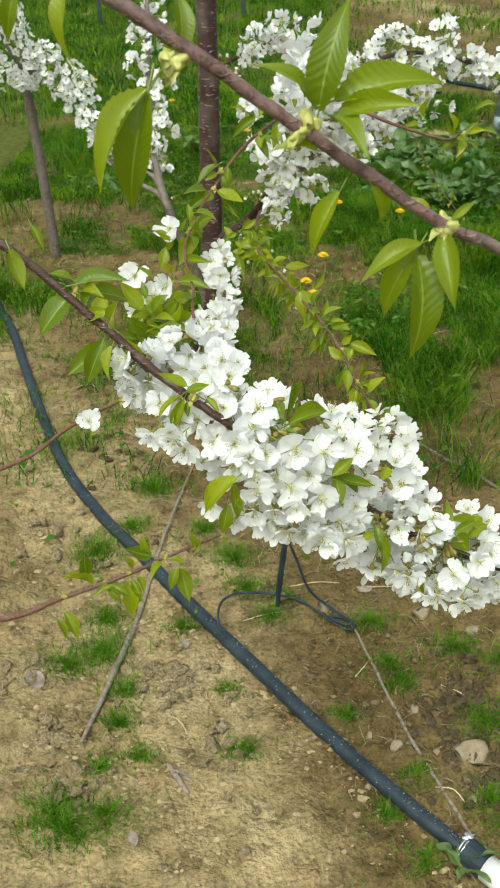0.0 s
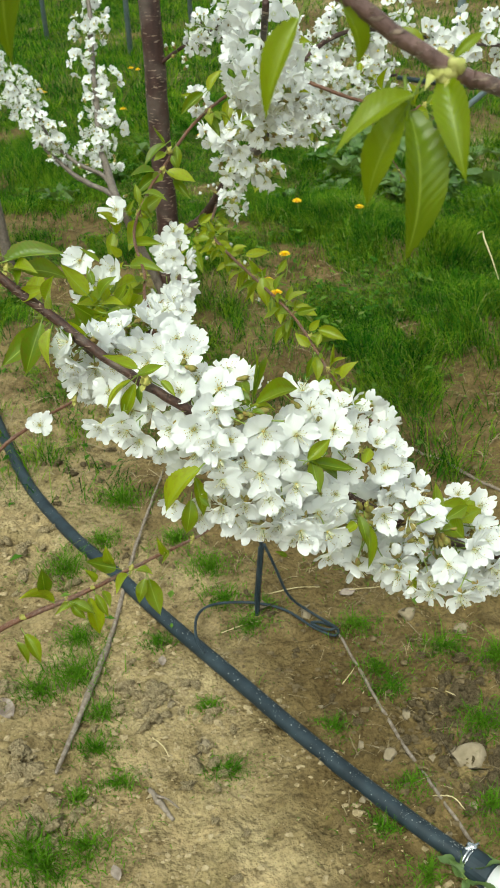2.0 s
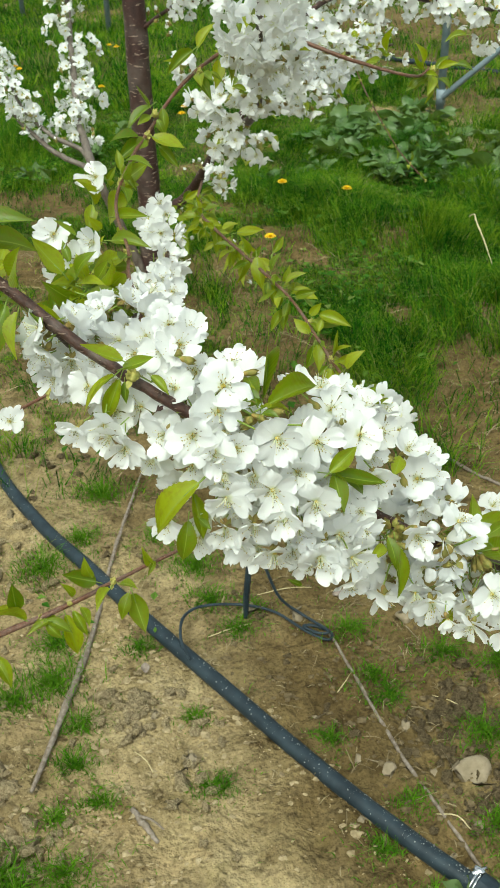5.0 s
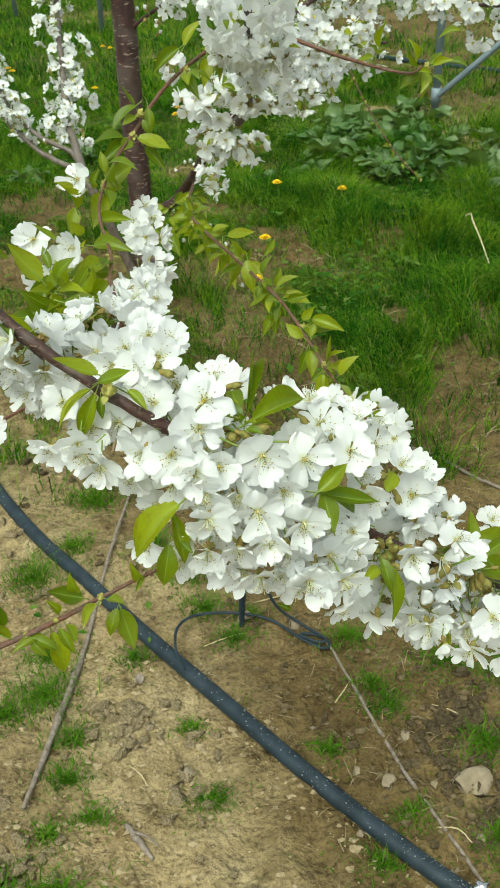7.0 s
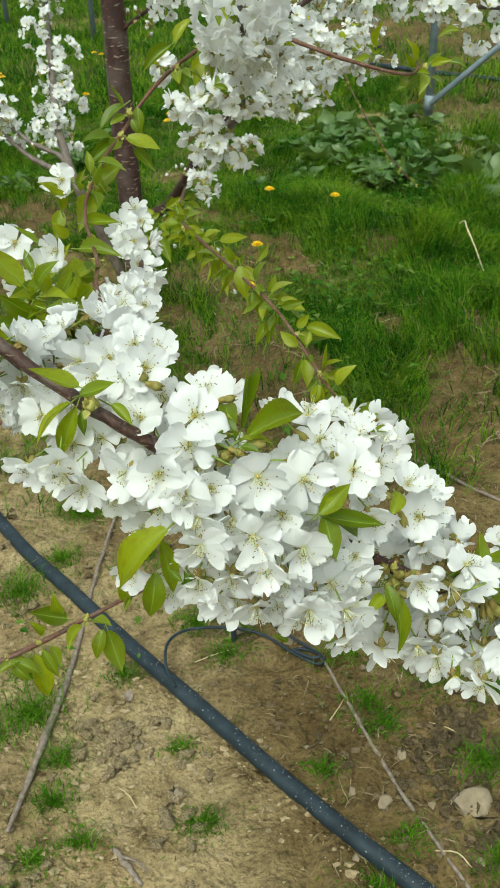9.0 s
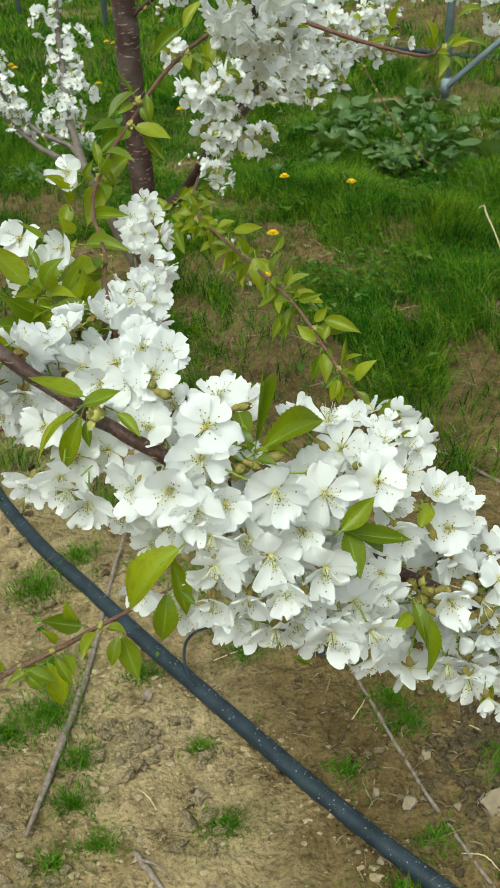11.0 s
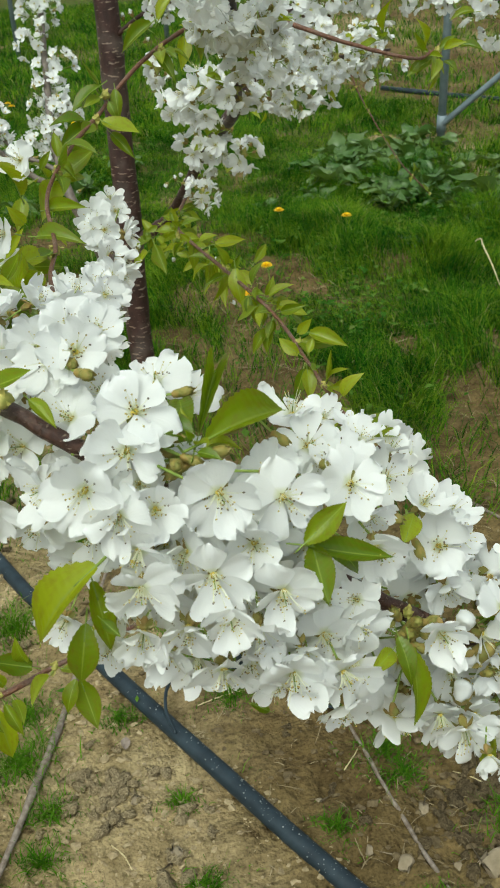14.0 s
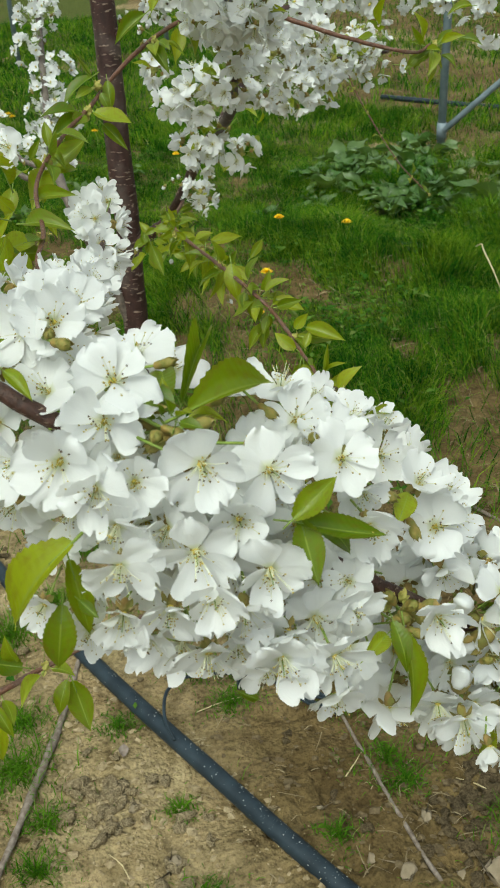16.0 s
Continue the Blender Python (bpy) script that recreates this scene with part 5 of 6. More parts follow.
for p, w in behind(sleeve(main, 0.61, 0.97, 0.042, 0.35, 280, 0.0138, 51), main, 0.022, 0.0125):
    add_flower(near_tree, p, w, rn, 0.93)
for p, w in behind(sleeve(side, 0.0, 0.62, 0.03, 0.3, 90, 0.016, 52), side, 0.012, 0.0145):
    add_flower(near_tree, p, w + np.array([0.1, -0.35, 0.1]), rn, 0.93)
for p, w in behind(sleeve(side, 0.55, 0.95, 0.013, 0.2, 16, 0.0155, 53), side, 0.004, 0.013):
    add_flower(near_tree, p, w + np.array([0.5, -0.4, 0.1]), rn, 0.88)

# ---- the farther tree with its trunk in view ----
far_tree = thing("cherry_tree", (-0.045, 2.41, 0), "white-blossomed young cherry tree with a dark glossy trunk", "tree", "orchard trees")
rf = np.random.default_rng(61)
wood("trunk", far_tree, [(-0.046, 2.41, -0.05), (-0.046, 2.41, 0.0), (-0.048, 2.41, 0.4), (-0.042, 2.412, 0.8), (-0.04, 2.41, 1.2), (-0.03, 2.42, 2.2)], [0.034, 0.03, 0.028, 0.026, 0.024, 0.016], BARK, 21, sides=18, wobble=0.08)
limb = wood("branch", far_tree, [(-0.042, 2.41, 0.585), (0.01, 2.39, 0.625), (0.05, 2.36, 0.665), (0.094, 2.25, 0.756), (0.132, 2.1, 0.86), (0.175, 1.85, 0.96), (0.182, 1.7, 1.04), (0.177, 1.58, 1.12), (0.172, 1.45, 1.19), (0.17, 1.3, 1.27)], [0.013, 0.0105, 0.007, 0.004], BARK, 22)
back = wood("branch", far_tree, [(0.15, 2.02, 0.9), (0.2, 2.12, 0.94), (0.269, 2.22, 0.97), (0.382, 2.38, 0.95), (0.47, 2.47, 0.945), (0.53, 2.52, 0.94)], [0.007, 0.005, 0.003], BARK, 23)
band = wood("branch", far_tree, [(0.176, 1.82, 0.975), (0.24, 1.95, 1.06), (0.32, 2.05, 1.105), (0.41, 2.1, 1.11), (0.55, 2.1, 1.085), (0.68, 2.1, 1.07), (0.85, 2.12, 1.06)], [0.006, 0.004, 0.003], BARK, 34)
upper = wood("branch", far_tree, [(-0.04, 2.41, 1.0), (0.03, 2.37, 1.05), (0.1, 2.33, 1.09), (0.18, 2.25, 1.15)], [0.005, 0.003, 0.002], BARK, 24)
grey = wood("branch", far_tree, [(-0.045, 2.41, 0.36), (-0.09, 2.39, 0.52), (-0.123, 2.38, 0.617), (-0.153, 2.37, 0.71), (-0.194, 2.5, 0.78), (-0.22, 2.68, 0.86), (-0.235, 2.83, 0.98), (-0.24, 2.95, 1.15)], [0.012, 0.01, 0.009, 0.006], GREYBARK, 25)
wood("branch", far_tree, [(-0.145, 2.37, 0.695), (-0.177, 2.4, 0.722), (-0.249, 2.45, 0.742), (-0.324, 2.5, 0.794), (-0.35, 2.51, 0.83)], [0.008, 0.006, 0.004], GREYBARK, 26)
grey2 = wood("branch", far_tree, [(-0.165, 2.39, 0.73), (-0.191, 2.44, 0.752), (-0.256, 2.46, 0.78), (-0.318, 2.5, 0.831), (-0.35, 2.52, 0.9)], [0.007, 0.005, 0.003], GREYBARK, 27)
drooping = wood("twig", far_tree, [(0.085, 2.28, 0.72), (0.078, 2.1, 0.75), (0.08, 1.9, 0.79), (0.104, 1.7, 0.832), (0.162, 1.45, 0.868), (0.205, 1.36, 0.853), (0.242, 1.26, 0.822), (0.258, 1.13, 0.845), (0.287, 1.07, 0.845)], [0.0032, 0.0024, 0.002, 0.0015], TWIG, 28)
red = wood("twig", far_tree, [(0.18, 1.72, 1.03), (0.215, 1.7, 1.11), (0.247, 1.68, 1.106), (0.287, 1.66, 1.093), (0.333, 1.65, 1.079), (0.397, 1.64, 1.064), (0.42, 1.65, 1.07)], [0.0032, 0.0028, 0.0018], TWIG, 29)
hang = wood("twig", far_tree, [(0.42, 2.42, 0.965), (0.437, 2.4, 0.902), (0.475, 2.35, 0.83), (0.518, 2.3, 0.764), (0.57, 2.25, 0.711)], [0.0018, 0.0012], TWIG, 30)

LIMB_BUNCHES = (
    (0.135, 1.930, 0.908, 0.037, 15), (0.193, 1.920, 0.890, 0.023, 8), (0.137, 1.750, 1.012, 0.035, 17), (0.179, 1.700, 1.029, 0.023, 9),
    (0.190, 1.620, 1.082, 0.024, 12), (0.235, 1.750, 1.056, 0.031, 15), (0.265, 1.900, 0.987, 0.035, 15), (0.211, 1.750, 1.008, 0.018, 6),
    (0.339, 2.150, 0.946, 0.039, 13), (0.388, 2.300, 0.963, 0.038, 12), (0.465, 2.450, 0.952, 0.032, 8), (0.466, 2.450, 0.905, 0.015, 3),
    (0.093, 1.900, 0.973, 0.019, 5), (0.062, 2.100, 0.994, 0.021, 5), (0.121, 2.100, 0.780, 0.024, 6), (0.169, 1.550, 1.116, 0.025, 14),
    (0.310, 2.000, 1.047, 0.030, 10), (0.150, 1.500, 1.130, 0.023, 12), (0.205, 1.500, 1.127, 0.023, 13),
)


def spray(centre, reach, count, seed):
    """Blossoms on stalks that spread from one spur, crowded towards the outside."""
    rng = np.random.default_rng(seed)
    out = []
    for _ in range(count * 12):
        d = rng.normal(size=3) + np.array([0.0, -0.45, 0.1])
        d /= np.linalg.norm(d)
        p = np.asarray(centre) + d * reach * (0.6 + 0.45 * rng.random())
        if all(np.linalg.norm(p - q) > 0.019 for q, w in out):
            out.append((p, d + rng.normal(size=3) * 0.3))
        if len(out) >= count:
            break
    return out


for n, (x, y, z, reach, count) in enumerate(LIMB_BUNCHES):
    for p, w in spray((x, y, z), reach, count + 3, 800 + n):
        add_flower(far_tree, p, w, rf, 1.02)
    part("spur", KNOT, far_tree, "yellow-green bud scales", facing((x, y, z), (0, -0.8, 0.4), 1.6))
    leaf_count = 3 if reach > 0.03 else 1
    for k in range(leaf_count):
        d = Vector(rf.normal(size=3)) + Vector((0, -0.5, 0))
        d.normalize()
        b = Vector((x, y, z)) + d * reach * 0.5
        add_leaf(far_tree, b, b + d * (0.02 + 0.012 * rf.random()), Vector((0.1, -0.6, 0.7)), rf, 0.8)
spots = sleeve(limb, 0.8, 1.0, 0.07, 0.3, 80, 0.021, 71)
for p, w in spots:
    part("flower", FLOWERS[int(rf.integers(len(FLOWERS)))][0], far_tree, m=facing(p, w, 0.95, rf.random() * 6))
joined_blossom(far_tree, bunches(back, 0.3, 1.0, 8, 0.04, 7, 72) + bunches(band, 0.2, 1.0, 20, 0.045, 10, 84) + bunches(upper, 0.4, 1.0, 6, 0.03, 7, 73), 74)
joined_blossom(far_tree, bunches(grey, 0.55, 1.0, 19, 0.036, 9, 75) + bunches(grey2, 0.6, 1.0, 7, 0.032, 7, 77), 78, 0.9)
for p, w in sleeve(drooping, 0.88, 1.0, 0.03, 0.1, 12, 0.019, 79):
    add_flower(far_tree, p, w, rf)

# ---- the young tree beyond ----
young = thing("cherry_tree", (-0.796, 3.74, 0), "slim young cherry tree with white blossom on grey stem", "tree", "orchard trees")
wood("trunk", young, [(-0.79, 3.74, -0.03), (-0.803, 3.74, 0.346), (-0.818, 3.74, 0.606), (-0.813, 3.74, 0.769), (-0.835, 3.74, 0.95), (-0.84, 3.74, 1.4)], [0.021, 0.018, 0.013, 0.008], GREYBARK, 31)
youngside = wood("branch", young, [(-0.815, 3.74, 0.7), (-0.74, 3.72, 0.78), (-0.64, 3.68, 0.72), (-0.58, 3.66, 0.6)], [0.008, 0.003], GREYBARK, 32)
youngtop = wood("branch", young, [(-0.815, 3.74, 0.72), (-0.87, 3.7, 0.85), (-0.9, 3.7, 1.0)], [0.008, 0.004], GREYBARK, 33)
joined_blossom(young, sleeve(youngside, 0.0, 1.0, 0.075, 0.2, 150, 0.021, 81) + sleeve(youngtop, 0.0, 1.0, 0.11, 0.2, 190, 0.021, 82), 83)

# ---- young leaves, spur by spur: base and tip ----
FORE_LEFT = (
    ((0.079, 0.41, 1.416), (0.06, 0.4, 1.387)),
    ((0.079, 0.41, 1.415), (0.069, 0.41, 1.374)),
    ((0.06, 0.4, 1.448), (0.056, 0.395, 1.427)),
    ((0.09, 0.41, 1.427), (0.089, 0.42, 1.446)),
    ((0.044, 0.4, 1.448), (0.038, 0.4, 1.431)),
    ((0.092, 0.412, 1.422), (0.08, 0.42, 1.417)),
)
FORE_MIDDLE = (
    ((0.134, 0.414, 1.409), (0.142, 0.42, 1.443)),
    ((0.139, 0.414, 1.412), (0.175, 0.42, 1.419)),
    ((0.141, 0.414, 1.407), (0.165, 0.4, 1.415)),
    ((0.131, 0.414, 1.412), (0.113, 0.41, 1.426)),
    ((0.138, 0.414, 1.407), (0.149, 0.39, 1.403)),
    ((0.134, 0.414, 1.396), (0.118, 0.41, 1.398)),
    ((0.142, 0.414, 1.382), (0.132, 0.41, 1.36)),
    ((0.153, 0.414, 1.384), (0.159, 0.42, 1.368)),
)
FORE_RIGHT = (
    ((0.172, 0.418, 1.362), (0.15, 0.41, 1.352)),
    ((0.171, 0.418, 1.36), (0.159, 0.42, 1.331)),
    ((0.171, 0.418, 1.358), (0.173, 0.405, 1.32)),
    ((0.18, 0.418, 1.366), (0.183, 0.4, 1.345)),
    ((0.174, 0.418, 1.373), (0.165, 0.42, 1.379)),
    ((0.182, 0.418, 1.371), (0.19, 0.42, 1.377)),
)
MAIN_NODES = (
    ((-0.054, 0.85, 1.155), (-0.006, 0.85, 1.161)),
    ((-0.056, 0.85, 1.16), (-0.077, 0.85, 1.167)),
    ((-0.059, 0.85, 1.145), (-0.088, 0.83, 1.114)),
    ((-0.031, 0.835, 1.109), (-0.048, 0.82, 1.07)),
    ((-0.031, 0.835, 1.104), (-0.066, 0.83, 1.075)),
    ((-0.017, 0.83, 1.109), (0.011, 0.82, 1.095)),
    ((-0.088, 0.86, 1.205), (-0.077, 0.85, 1.186)),
    ((-0.107, 0.85, 1.187), (-0.097, 0.84, 1.153)),
    ((-0.044, 0.84, 1.128), (-0.02, 0.83, 1.141)),
)
MAIN_SPUR = (
    ((0.047, 0.78, 1.094), (0.023, 0.775, 1.108)),
    ((0.047, 0.78, 1.089), (0.068, 0.775, 1.098)),
    ((0.041, 0.78, 1.084), (0.019, 0.77, 1.064)),
    ((0.044, 0.78, 1.081), (0.032, 0.775, 1.053)),
    ((0.047, 0.78, 1.079), (0.047, 0.775, 1.066)),
    ((0.064, 0.775, 1.085), (0.075, 0.765, 1.077)),
)
SHOOT_TOP = (
    ((0.09, 1.48, 1.138), (0.057, 1.47, 1.114)),
    ((0.097, 1.49, 1.139), (0.119, 1.5, 1.167)),
    ((0.094, 1.48, 1.108), (0.111, 1.46, 1.085)),
    ((0.122, 1.52, 1.118), (0.117, 1.5, 1.088)),
    ((0.127, 1.53, 1.116), (0.139, 1.52, 1.089)),
    ((0.039, 1.4, 1.094), (0.009, 1.38, 1.074)),
    ((0.052, 1.41, 1.088), (0.054, 1.4, 1.061)),
    ((0.041, 1.37, 1.067), (0.078, 1.34, 1.059)),
    ((0.048, 1.37, 1.055), (0.07, 1.35, 1.035)),
)
SHOOT_LOW = (
    ((0.014, 1.29, 1.064), (0.044, 1.27, 1.065)),
    ((0.008, 1.28, 1.058), (0.006, 1.29, 1.078)),
    ((-0.014, 1.2, 1.048), (-0.025, 1.18, 1.083)),
    ((0.013, 1.26, 1.057), (0.027, 1.24, 1.048)),
    ((0.008, 1.19, 1.038), (0.042, 1.17, 1.045)),
    ((0.008, 1.13, 1.036), (0.045, 1.11, 1.038)),
    ((-0.003, 1.25, 1.055), (0.007, 1.25, 1.071)),
    ((-0.004, 1.15, 1.04), (-0.013, 1.14, 1.057)),
)
SIDE_TUFT = (
    ((-0.015, 1.07, 1.03), (-0.048, 1.04, 1.003)),
    ((-0.021, 1.1, 1.054), (-0.04, 1.1, 1.069)),
    ((-0.004, 1.0, 1.039), (0.039, 0.98, 1.028)),
    ((-0.003, 1.0, 1.031), (0.01, 0.98, 1.018)),
    ((-0.017, 1.05, 1.024), (-0.037, 1.03, 1.039)),
    ((-0.011, 1.08, 1.026), (0.019, 1.06, 1.035)),
    ((-0.028, 1.09, 1.033), (-0.034, 1.1, 1.05)),
    ((-0.01, 1.1, 1.033), (0.005, 1.1, 1.053)),
    ((0.001, 1.02, 1.032), (0.031, 1.0, 1.037)),
    ((-0.002, 1.0, 1.022), (-0.016, 0.98, 1.018)),
)
DROOP_LEAVES = (
    ((0.042, 1.9, 0.76), (0.059, 1.88, 0.715)),
    ((0.108, 1.68, 0.835), (0.11, 1.67, 0.798)),
    ((0.132, 1.6, 0.847), (0.126, 1.58, 0.807)),
    ((0.146, 1.52, 0.865), (0.138, 1.5, 0.82)),
    ((0.103, 1.7, 0.823), (0.138, 1.68, 0.833)),
    ((0.141, 1.6, 0.859), (0.181, 1.58, 0.869)),
    ((0.162, 1.45, 0.881), (0.167, 1.43, 0.842)),
    ((0.184, 1.45, 0.887), (0.2, 1.47, 0.902)),
    ((0.206, 1.39, 0.86), (0.237, 1.37, 0.852)),
    ((0.218, 1.37, 0.855), (0.231, 1.36, 0.844)),
    ((0.234, 1.33, 0.851), (0.272, 1.31, 0.843)),
    ((0.193, 1.37, 0.841), (0.173, 1.36, 0.815)),
    ((0.244, 1.27, 0.825), (0.247, 1.27, 0.859)),
    ((0.244, 1.27, 0.823), (0.263, 1.26, 0.845)),
)
LOW_TWIG = (
    ((-0.002, 1.045, 0.659), (0.009, 1.03, 0.613)),
    ((-0.006, 1.045, 0.66), (-0.017, 1.03, 0.632)),
    ((-0.066, 1.025, 0.656), (-0.051, 1.01, 0.631)),
    ((-0.075, 1.025, 0.651), (-0.065, 1.01, 0.602)),
    ((-0.084, 1.02, 0.653), (-0.114, 1.0, 0.649)),
    ((-0.039, 1.035, 0.688), (-0.071, 1.02, 0.713)),
    ((-0.043, 1.035, 0.695), (-0.047, 1.03, 0.726)),
    ((0.021, 1.055, 0.692), (0.013, 1.05, 0.72)),
    ((0.025, 1.055, 0.696), (0.017, 1.04, 0.687)),
    ((-0.122, 1.01, 0.677), (-0.118, 1.0, 0.725)),
    ((-0.115, 1.01, 0.66), (-0.147, 0.99, 0.691)),
    ((-0.154, 1.0, 0.619), (-0.135, 0.98, 0.589)),
    ((-0.166, 1.0, 0.606), (-0.153, 0.99, 0.579)),
)
BLOSSOM_SPUR = (
    ((0.134, 0.750, 1.076), (0.169, 0.782, 1.072), 0.72),
    ((0.131, 0.758, 1.074), (0.140, 0.835, 1.069), 0.24),
    ((0.127, 0.753, 1.078), (0.123, 0.783, 1.080), 0.7),
    ((0.128, 0.749, 1.076), (0.120, 0.762, 1.086), 0.70),
    ((0.131, 0.742, 1.076), (0.140, 0.736, 1.076), 0.90),
)
BLOSSOM_SIDE = (
    ((0.170, 0.730, 1.039), (0.188, 0.742, 1.049), 1.05),
    ((0.171, 0.732, 1.036), (0.207, 0.739, 1.021), 0.50),
    ((0.173, 0.733, 1.036), (0.178, 0.721, 1.014), 0.95),
    ((0.176, 0.740, 1.032), (0.196, 0.743, 1.011), 0.70),
    ((0.215, 0.757, 1.015), (0.223, 0.774, 1.019), 1.10),
    ((0.221, 0.814, 1.034), (0.210, 0.808, 1.038), 0.90),
)
BLOSSOM_UNDER = (
    ((0.091, 0.718, 1.044), (0.060, 0.716, 1.007), 0.80),
    ((0.087, 0.724, 1.032), (0.092, 0.715, 1.002), 0.70),
    ((0.083, 0.718, 1.016), (0.078, 0.711, 0.989), 0.95),
    ((0.090, 0.715, 1.020), (0.097, 0.711, 1.014), 0.90),
    ((0.153, 0.727, 0.951), (0.144, 0.728, 0.956), 0.90),
)
BLOSSOM_TIP = (
    ((0.211, 0.741, 0.976), (0.216, 0.727, 0.959), 0.75),
    ((0.216, 0.740, 0.971), (0.219, 0.725, 0.935), 0.50),
    ((0.207, 0.733, 0.976), (0.195, 0.719, 0.976), 0.90),
    ((0.222, 0.739, 0.955), (0.219, 0.737, 0.942), 0.80),
    ((0.258, 1.130, 0.851), (0.289, 1.110, 0.865), 0.9),
)
BRANCH_END = (
    ((0.315, 0.814, 0.915), (0.288, 0.803, 0.939)),
    ((0.314, 0.820, 0.913), (0.330, 0.841, 0.917)),
    ((0.304, 0.796, 0.924), (0.332, 0.818, 0.920)),
    ((0.294, 0.786, 0.930), (0.298, 0.746, 0.943)),
    ((0.258, 0.733, 0.903), (0.251, 0.742, 0.912)),
    ((0.252, 0.732, 0.901), (0.259, 0.742, 0.914)),
    ((0.285, 0.786, 0.933), (0.269, 0.783, 0.951)),
)
RED_TWIG = (
    ((0.423, 1.65, 1.061), (0.387, 1.64, 1.045)),
    ((0.422, 1.65, 1.055), (0.419, 1.64, 1.025)),
    ((0.458, 1.66, 1.072), (0.486, 1.65, 1.068)),
    ((0.432, 1.66, 1.07), (0.453, 1.67, 1.085)),
    ((0.415, 1.65, 1.069), (0.395, 1.65, 1.075)),
    ((0.482, 1.7, 1.105), (0.451, 1.7, 1.098)),
    ((0.435, 1.65, 1.057), (0.453, 1.64, 1.044)),
)
for group, tree in ((FORE_LEFT, near_tree), (FORE_MIDDLE, near_tree), (FORE_RIGHT, near_tree), (MAIN_NODES, near_tree), (MAIN_SPUR, near_tree), (SHOOT_TOP, near_tree), (SHOOT_LOW, near_tree), (SIDE_TUFT, near_tree), (DROOP_LEAVES, far_tree), (LOW_TWIG, near_tree), (BLOSSOM_SPUR, near_tree), (BLOSSOM_SIDE, near_tree), (BLOSSOM_UNDER, near_tree), (BLOSSOM_TIP, near_tree), (BRANCH_END, near_tree), (RED_TWIG, far_tree)):
    for base, tip, *width in group:
        flat = group in (BLOSSOM_SPUR, BLOSSOM_UNDER, BLOSSOM_SIDE, BLOSSOM_TIP)
        up = Vector((0.1, -0.55, 0.8)) + Vector(rn.normal(size=3)) * (0.1 if flat else 0.28)
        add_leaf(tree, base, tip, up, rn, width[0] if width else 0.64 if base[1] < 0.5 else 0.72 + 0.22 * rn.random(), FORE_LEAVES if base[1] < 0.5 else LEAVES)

# ---- spurs, buds and single flowers ----
SPURS = ((0.088, 0.41, 1.426), (0.131, 0.414, 1.403), (0.181, 0.418, 1.369), (-0.054, 0.85, 1.15), (-0.02, 0.83, 1.117), (0.053, 0.778, 1.086), (0.096, 1.49, 1.112), (0.043, 1.4, 1.086), (0.034, 1.37, 1.068), (0.01, 1.25, 1.054), (0.026, 1.1, 1.035))
for n, p in enumerate(SPURS):
    for k in range(2):
        part("spur", BRACTS if n < 3 else KNOT, near_tree, "pale yellow-green bracts" if n < 3 else "yellow-green bud scales", facing(Vector(p) + Vector(rn.normal(size=3)) * 0.001, rn.normal(size=3) * 0.6 + (0, -0.5, 0.5), 0.7 + 0.3 * rn.random()))
for p in ((0.182, 1.41, 0.868), (0.222, 1.33, 0.84), (0.241, 1.265, 0.822), (0.128, 1.6, 0.847), (0.085, 1.8, 0.807), (0.427, 1.654, 1.068), (0.15, 1.5, 0.862)):
    part("spur", KNOT, far_tree, "yellow-green bud scales", facing(p, rf.normal(size=3) + (0, -0.4, 0.6), 0.8 + 0.35 * rf.random()))


def bud_group(at, count, reach, tree, rng, grown=1.0):
    for _ in range(count):
        d = Vector(rng.normal(size=3)) + Vector((0, -0.9, 0.1))
        d.normalize()
        part("flower_bud", GREENBUD, tree, "green-brown bud", facing(Vector(at) + d * reach * (0.5 + 0.6 * rng.random()), d, grown * (0.45 + 0.5 * rng.random()), rng.random() * 6))


bud_group((0.127, 0.748, 1.068), 6, 0.009, near_tree, rn, 1.15)
bud_group((0.217, 0.755, 0.968), 6, 0.011, near_tree, rn, 1.2)
bud_group((0.282, 0.775, 0.932), 9, 0.014, near_tree, rn, 1.2)
SPUR_BUDS = ((0.127, 0.744, 1.072), (0.122, 0.741, 1.072), (0.136, 0.747, 1.072), (0.120, 0.751, 1.078), (0.163, 0.768, 1.065), (0.157, 0.743, 1.065), (0.129, 0.732, 1.069), (0.143, 0.765, 1.071), (0.124, 0.781, 1.081), (0.080, 0.789, 1.094), (0.086, 0.778, 1.094))
NODE_BUDS = ((0.223, 0.752, 0.968), (0.218, 0.752, 0.966), (0.220, 0.743, 0.968), (0.211, 0.764, 1.024), (0.195, 0.746, 1.021), (0.223, 0.767, 1.005), (0.181, 0.760, 1.055), (0.266, 0.794, 0.965), (0.257, 0.783, 0.962), (0.253, 0.745, 0.946))
for p in SPUR_BUDS + NODE_BUDS:
    part("flower_bud", GREENBUD, near_tree, "green-brown bud", facing(p, rn.normal(size=3) * 0.35 + (0.65, -0.4, 0.1), 0.7 + 0.25 * rn.random()))
part("spur", KNOT, near_tree, "yellow-green bud scales", facing((0.219, 0.76, 0.972), (0.2, -0.8, 0.5), 0.6))
part("spur", KNOT, near_tree, "yellow-green bud scales", facing((0.213, 0.758, 0.972), (-0.4, -0.8, 0.4), 0.65))
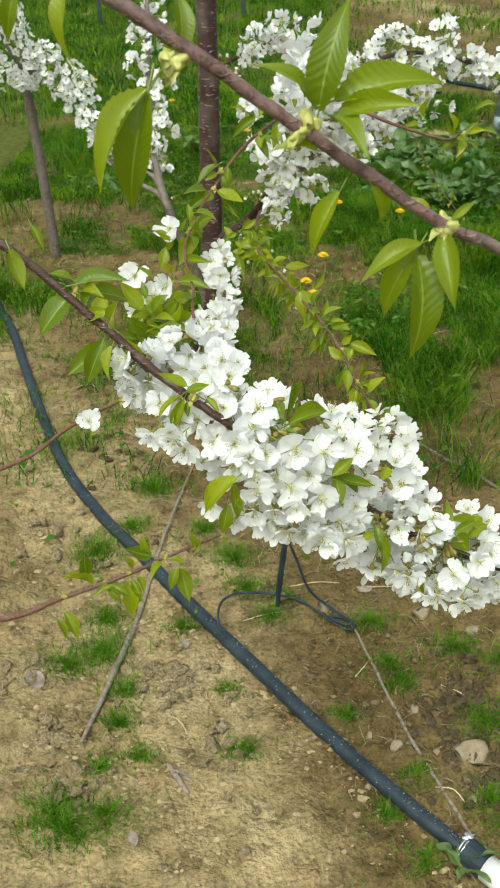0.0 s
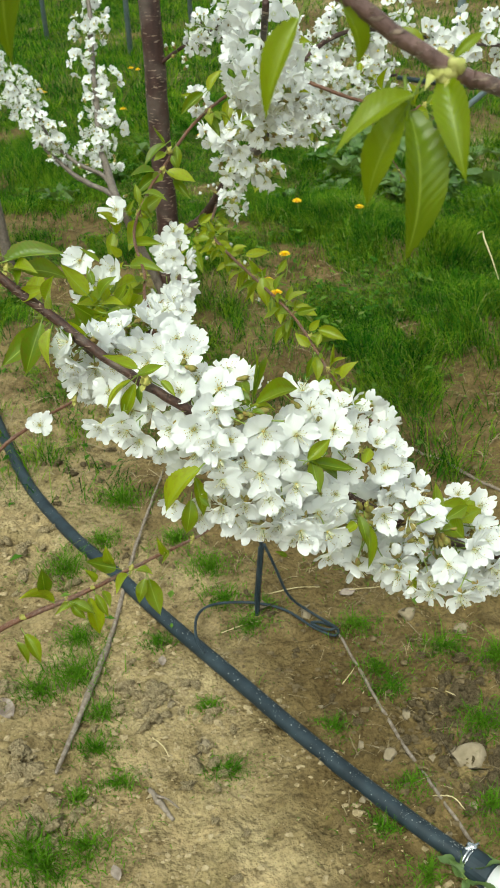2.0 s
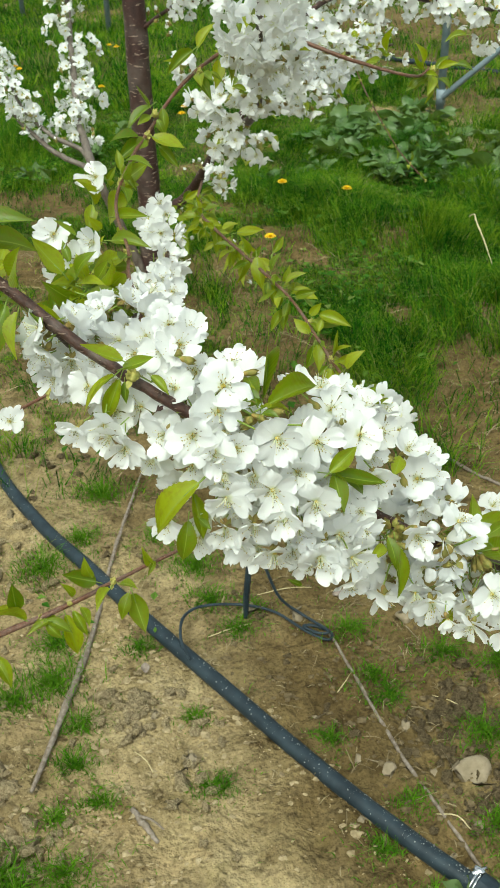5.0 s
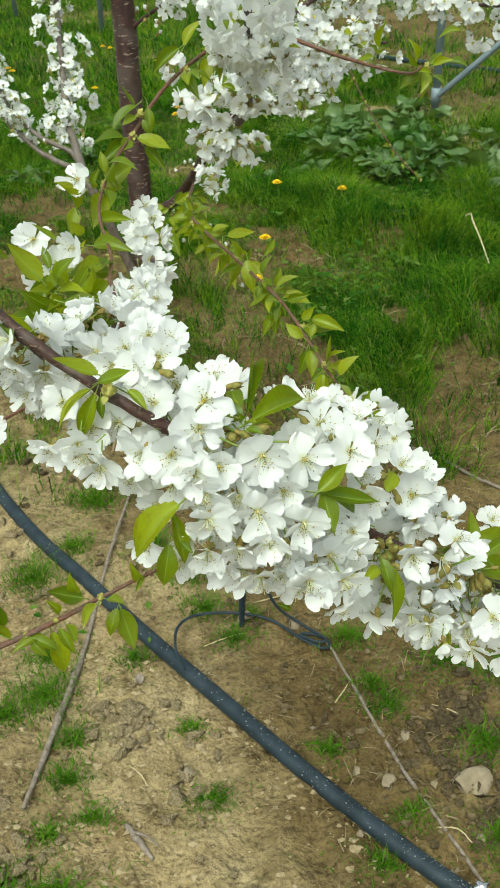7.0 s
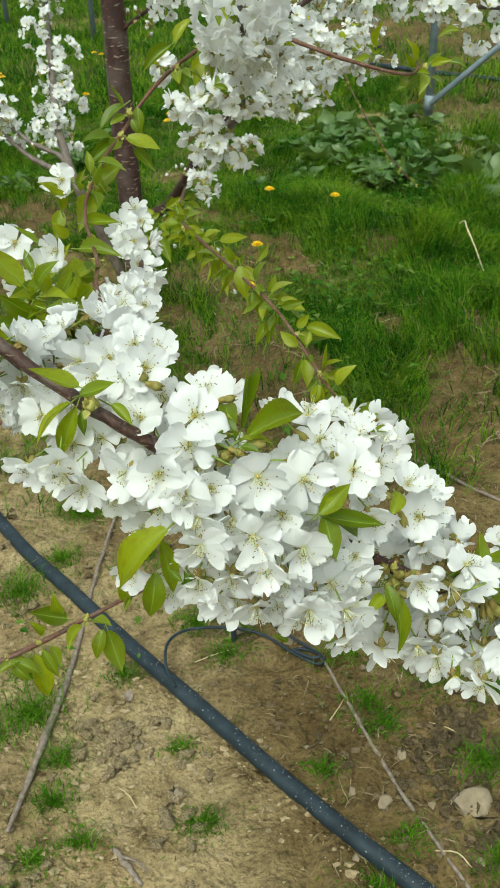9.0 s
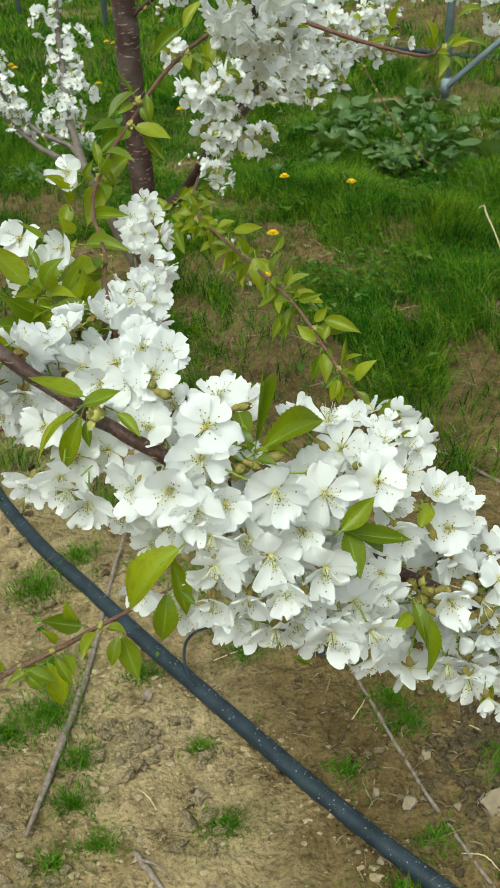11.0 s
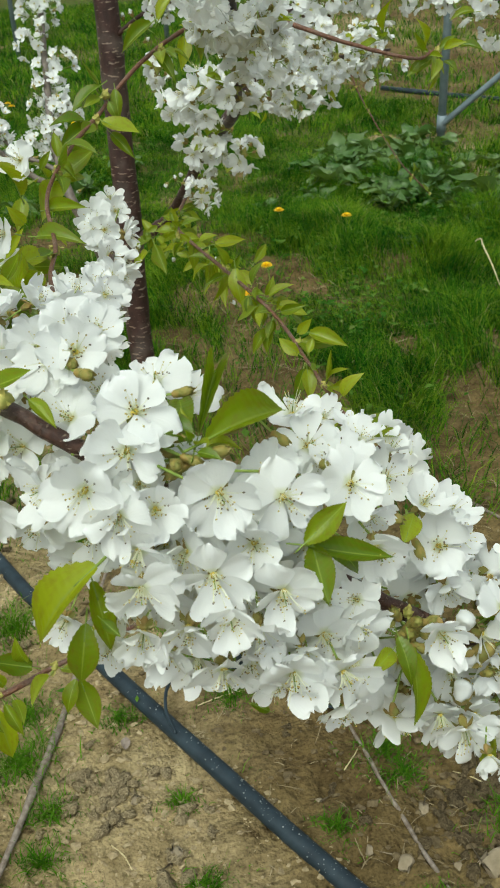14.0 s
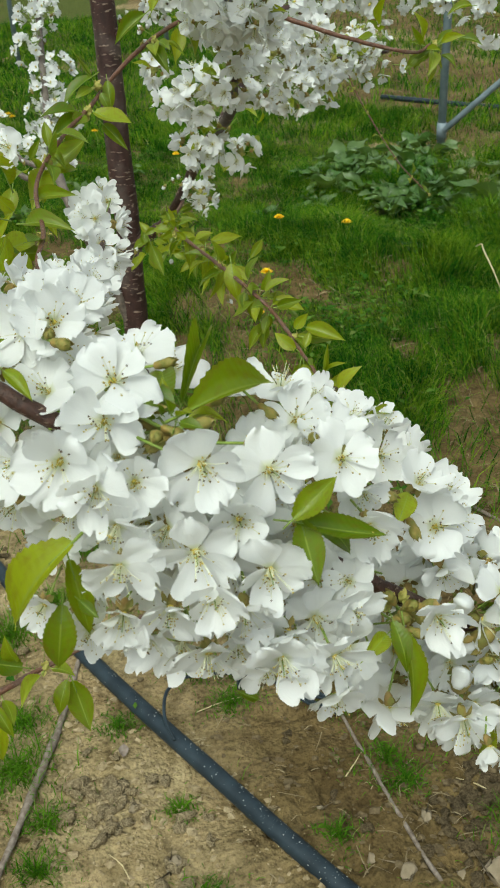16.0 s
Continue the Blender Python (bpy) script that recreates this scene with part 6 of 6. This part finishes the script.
for p in ((0.264, 0.795, 0.963), (0.262, 0.785, 0.958), (0.244, 0.753, 0.972), (0.268, 0.778, 0.941), (0.259, 0.755, 0.946), (0.241, 0.739, 0.939), (0.265, 0.773, 0.945), (0.279, 0.776, 0.93), (0.253, 0.75, 0.955)):
    part("white_bud", WHITEBUD, near_tree, "white bud about to open", facing(p, rn.normal(size=3) * 0.35 + (-0.55, -0.45, 0.25), 0.95 + 0.3 * rn.random()))
rs = np.random.default_rng(58)
add_flower(near_tree, (-0.125, 1.14, 0.831), (0.1, -0.7, 0.65), rs, 1.1, 14)
for form, p in zip((0, 8, 1, 2, 12, 10), ((0.0, 1.06, 1.062), (-0.044, 1.12, 1.048), (-0.009, 1.2, 1.076), (0.037, 1.25, 1.012), (-0.02, 1.1, 1.03), (-0.035, 1.08, 1.02))):
    add_flower(near_tree, p, rs.normal(size=3) * 0.3 + (-0.1, -0.7, 0.5), rs, 1.05, form)


# ---- smaller leaves fanning out of the spurs ----
def leaf_fan(tree, at, count, long, rng, way=(0, -0.5, 0.3), droop=0.5):
    for _ in range(count):
        d = Vector(rng.normal(size=3)) * 0.75 + Vector(way) + Vector((0, 0, -droop * rng.random()))
        d.normalize()
        l = long * (0.55 + 0.7 * rng.random())
        b = Vector(at) + d * (0.004 + 0.2 * l)
        add_leaf(tree, b, b + d * l, Vector((0.1, -0.5, 0.8)) + Vector(rng.normal(size=3)) * 0.35, rng, 0.95)


for p, n in (((-0.002, 1.02, 1.035), 7), ((-0.017, 1.02, 1.042), 6), ((0.005, 1.03, 1.02), 5), ((-0.021, 1.08, 1.03), 3), ((-0.033, 1.1, 1.036), 3), ((-0.02, 1.25, 1.04), 3), ((-0.005, 1.3, 1.03), 4), ((0.01, 1.35, 1.04), 4), ((0.0, 1.25, 1.012), 2), ((-0.045, 0.86, 1.105), 3)):
    leaf_fan(near_tree, p, max(2, n - 1), 0.036, np.random.default_rng(int(1e4 * p[1]) + n))
for p in SPURS[3:5]:
    leaf_fan(near_tree, p, 3, 0.032, rn)
for p in SPURS[6:]:
    leaf_fan(near_tree, p, 3, 0.034, rn)
for p in ((-0.01, 1.02, 1.02), (-0.022, 1.0, 1.025), (0.006, 1.04, 1.02), (-0.035, 1.05, 1.015)):
    leaf_fan(near_tree, p, 4, 0.034, rn)
for p in ((0.025, 2.200, 0.676), (0.056, 2.100, 0.692), (0.090, 2.000, 0.714), (0.038, 2.200, 0.698), (0.011, 2.200, 0.648), (0.111, 1.900, 0.734), (0.143, 1.800, 0.759), (0.153, 1.700, 0.774)):
    leaf_fan(far_tree, p, 6, 0.034, rf, (0.1, -0.3, 0.1), 0.9)
    part("white_bud", WHITEBUD, far_tree, m=facing(Vector(p) + Vector(rf.normal(size=3)) * 0.02, rf.normal(size=3) + (0, -0.3, 0.3), 0.9))
for k, s in enumerate(np.linspace(0.14, 0.8, 16)):
    leaf_fan(far_tree, drooping[int(s * (len(drooping) - 1))], 7, 0.027, rf, (0.1, -0.3, 0.1), 1.2)
leaf_fan(near_tree, (0.127, 0.752, 1.072), 6, 0.014, rn, (0, -0.5, 0.7), 0.0)
leaf_fan(near_tree, (0.285, 0.786, 0.93), 4, 0.022, rn)
for p in ((0.427, 1.654, 1.068), (0.41, 1.645, 1.066), (0.36, 1.66, 1.085)):
    leaf_fan(far_tree, p, 4, 0.034, rf)
for p in ((-0.153, 1.0, 0.647), (-0.1, 1.015, 0.658), (-0.069, 1.025, 0.667), (-0.021, 1.04, 0.682), (0.02, 1.055, 0.69), (-0.13, 1.16, 0.827), (-0.08, 1.15, 0.859), (0.054, 1.07, 0.7)):
    part("spur", KNOT, near_tree, "yellow-green bud scales", facing(p, rn.normal(size=3) + (0, -0.4, 0.6), 0.75 + 0.3 * rn.random()))
for p in ((-0.1, 1.015, 0.66), (-0.06, 1.028, 0.668), (-0.02, 1.04, 0.682)):
    leaf_fan(near_tree, p, 2, 0.026, rn)
for k in range(26):
    p = limb[int(len(limb) * (0.5 + 0.45 * rf.random()))] + rf.normal(size=3) * 0.022
    leaf_fan(far_tree, p, 1, 0.03, rf)
for k in range(22):
    p = back[int(len(back) * (0.2 + 0.75 * rf.random()))] + rf.normal(size=3) * 0.03
    leaf_fan(far_tree, p, 1, 0.03, rf)
for line, count, start, loose in ((grey, 20, 0.35, 0.02), (grey2, 16, 0.35, 0.018), (limb, 26, 0.3, 0.022), (upper, 16, 0.1, 0.022), (band, 16, 0.1, 0.03)):
    for k in range(count):
        p = line[int(len(line) * (start + (0.24 if line is limb else 0.6) * rf.random()))] + rf.normal(size=3) * loose
        part("white_bud", WHITEBUD, far_tree, m=facing(p, rf.normal(size=3) + (0, -0.3, 0.3), 0.7 + 0.3 * rf.random()))
for p in hang[::4]:
    leaf_fan(far_tree, p, 2, 0.018, rf)
    part("spur", KNOT, far_tree, m=facing(p, rf.normal(size=3), 0.7))
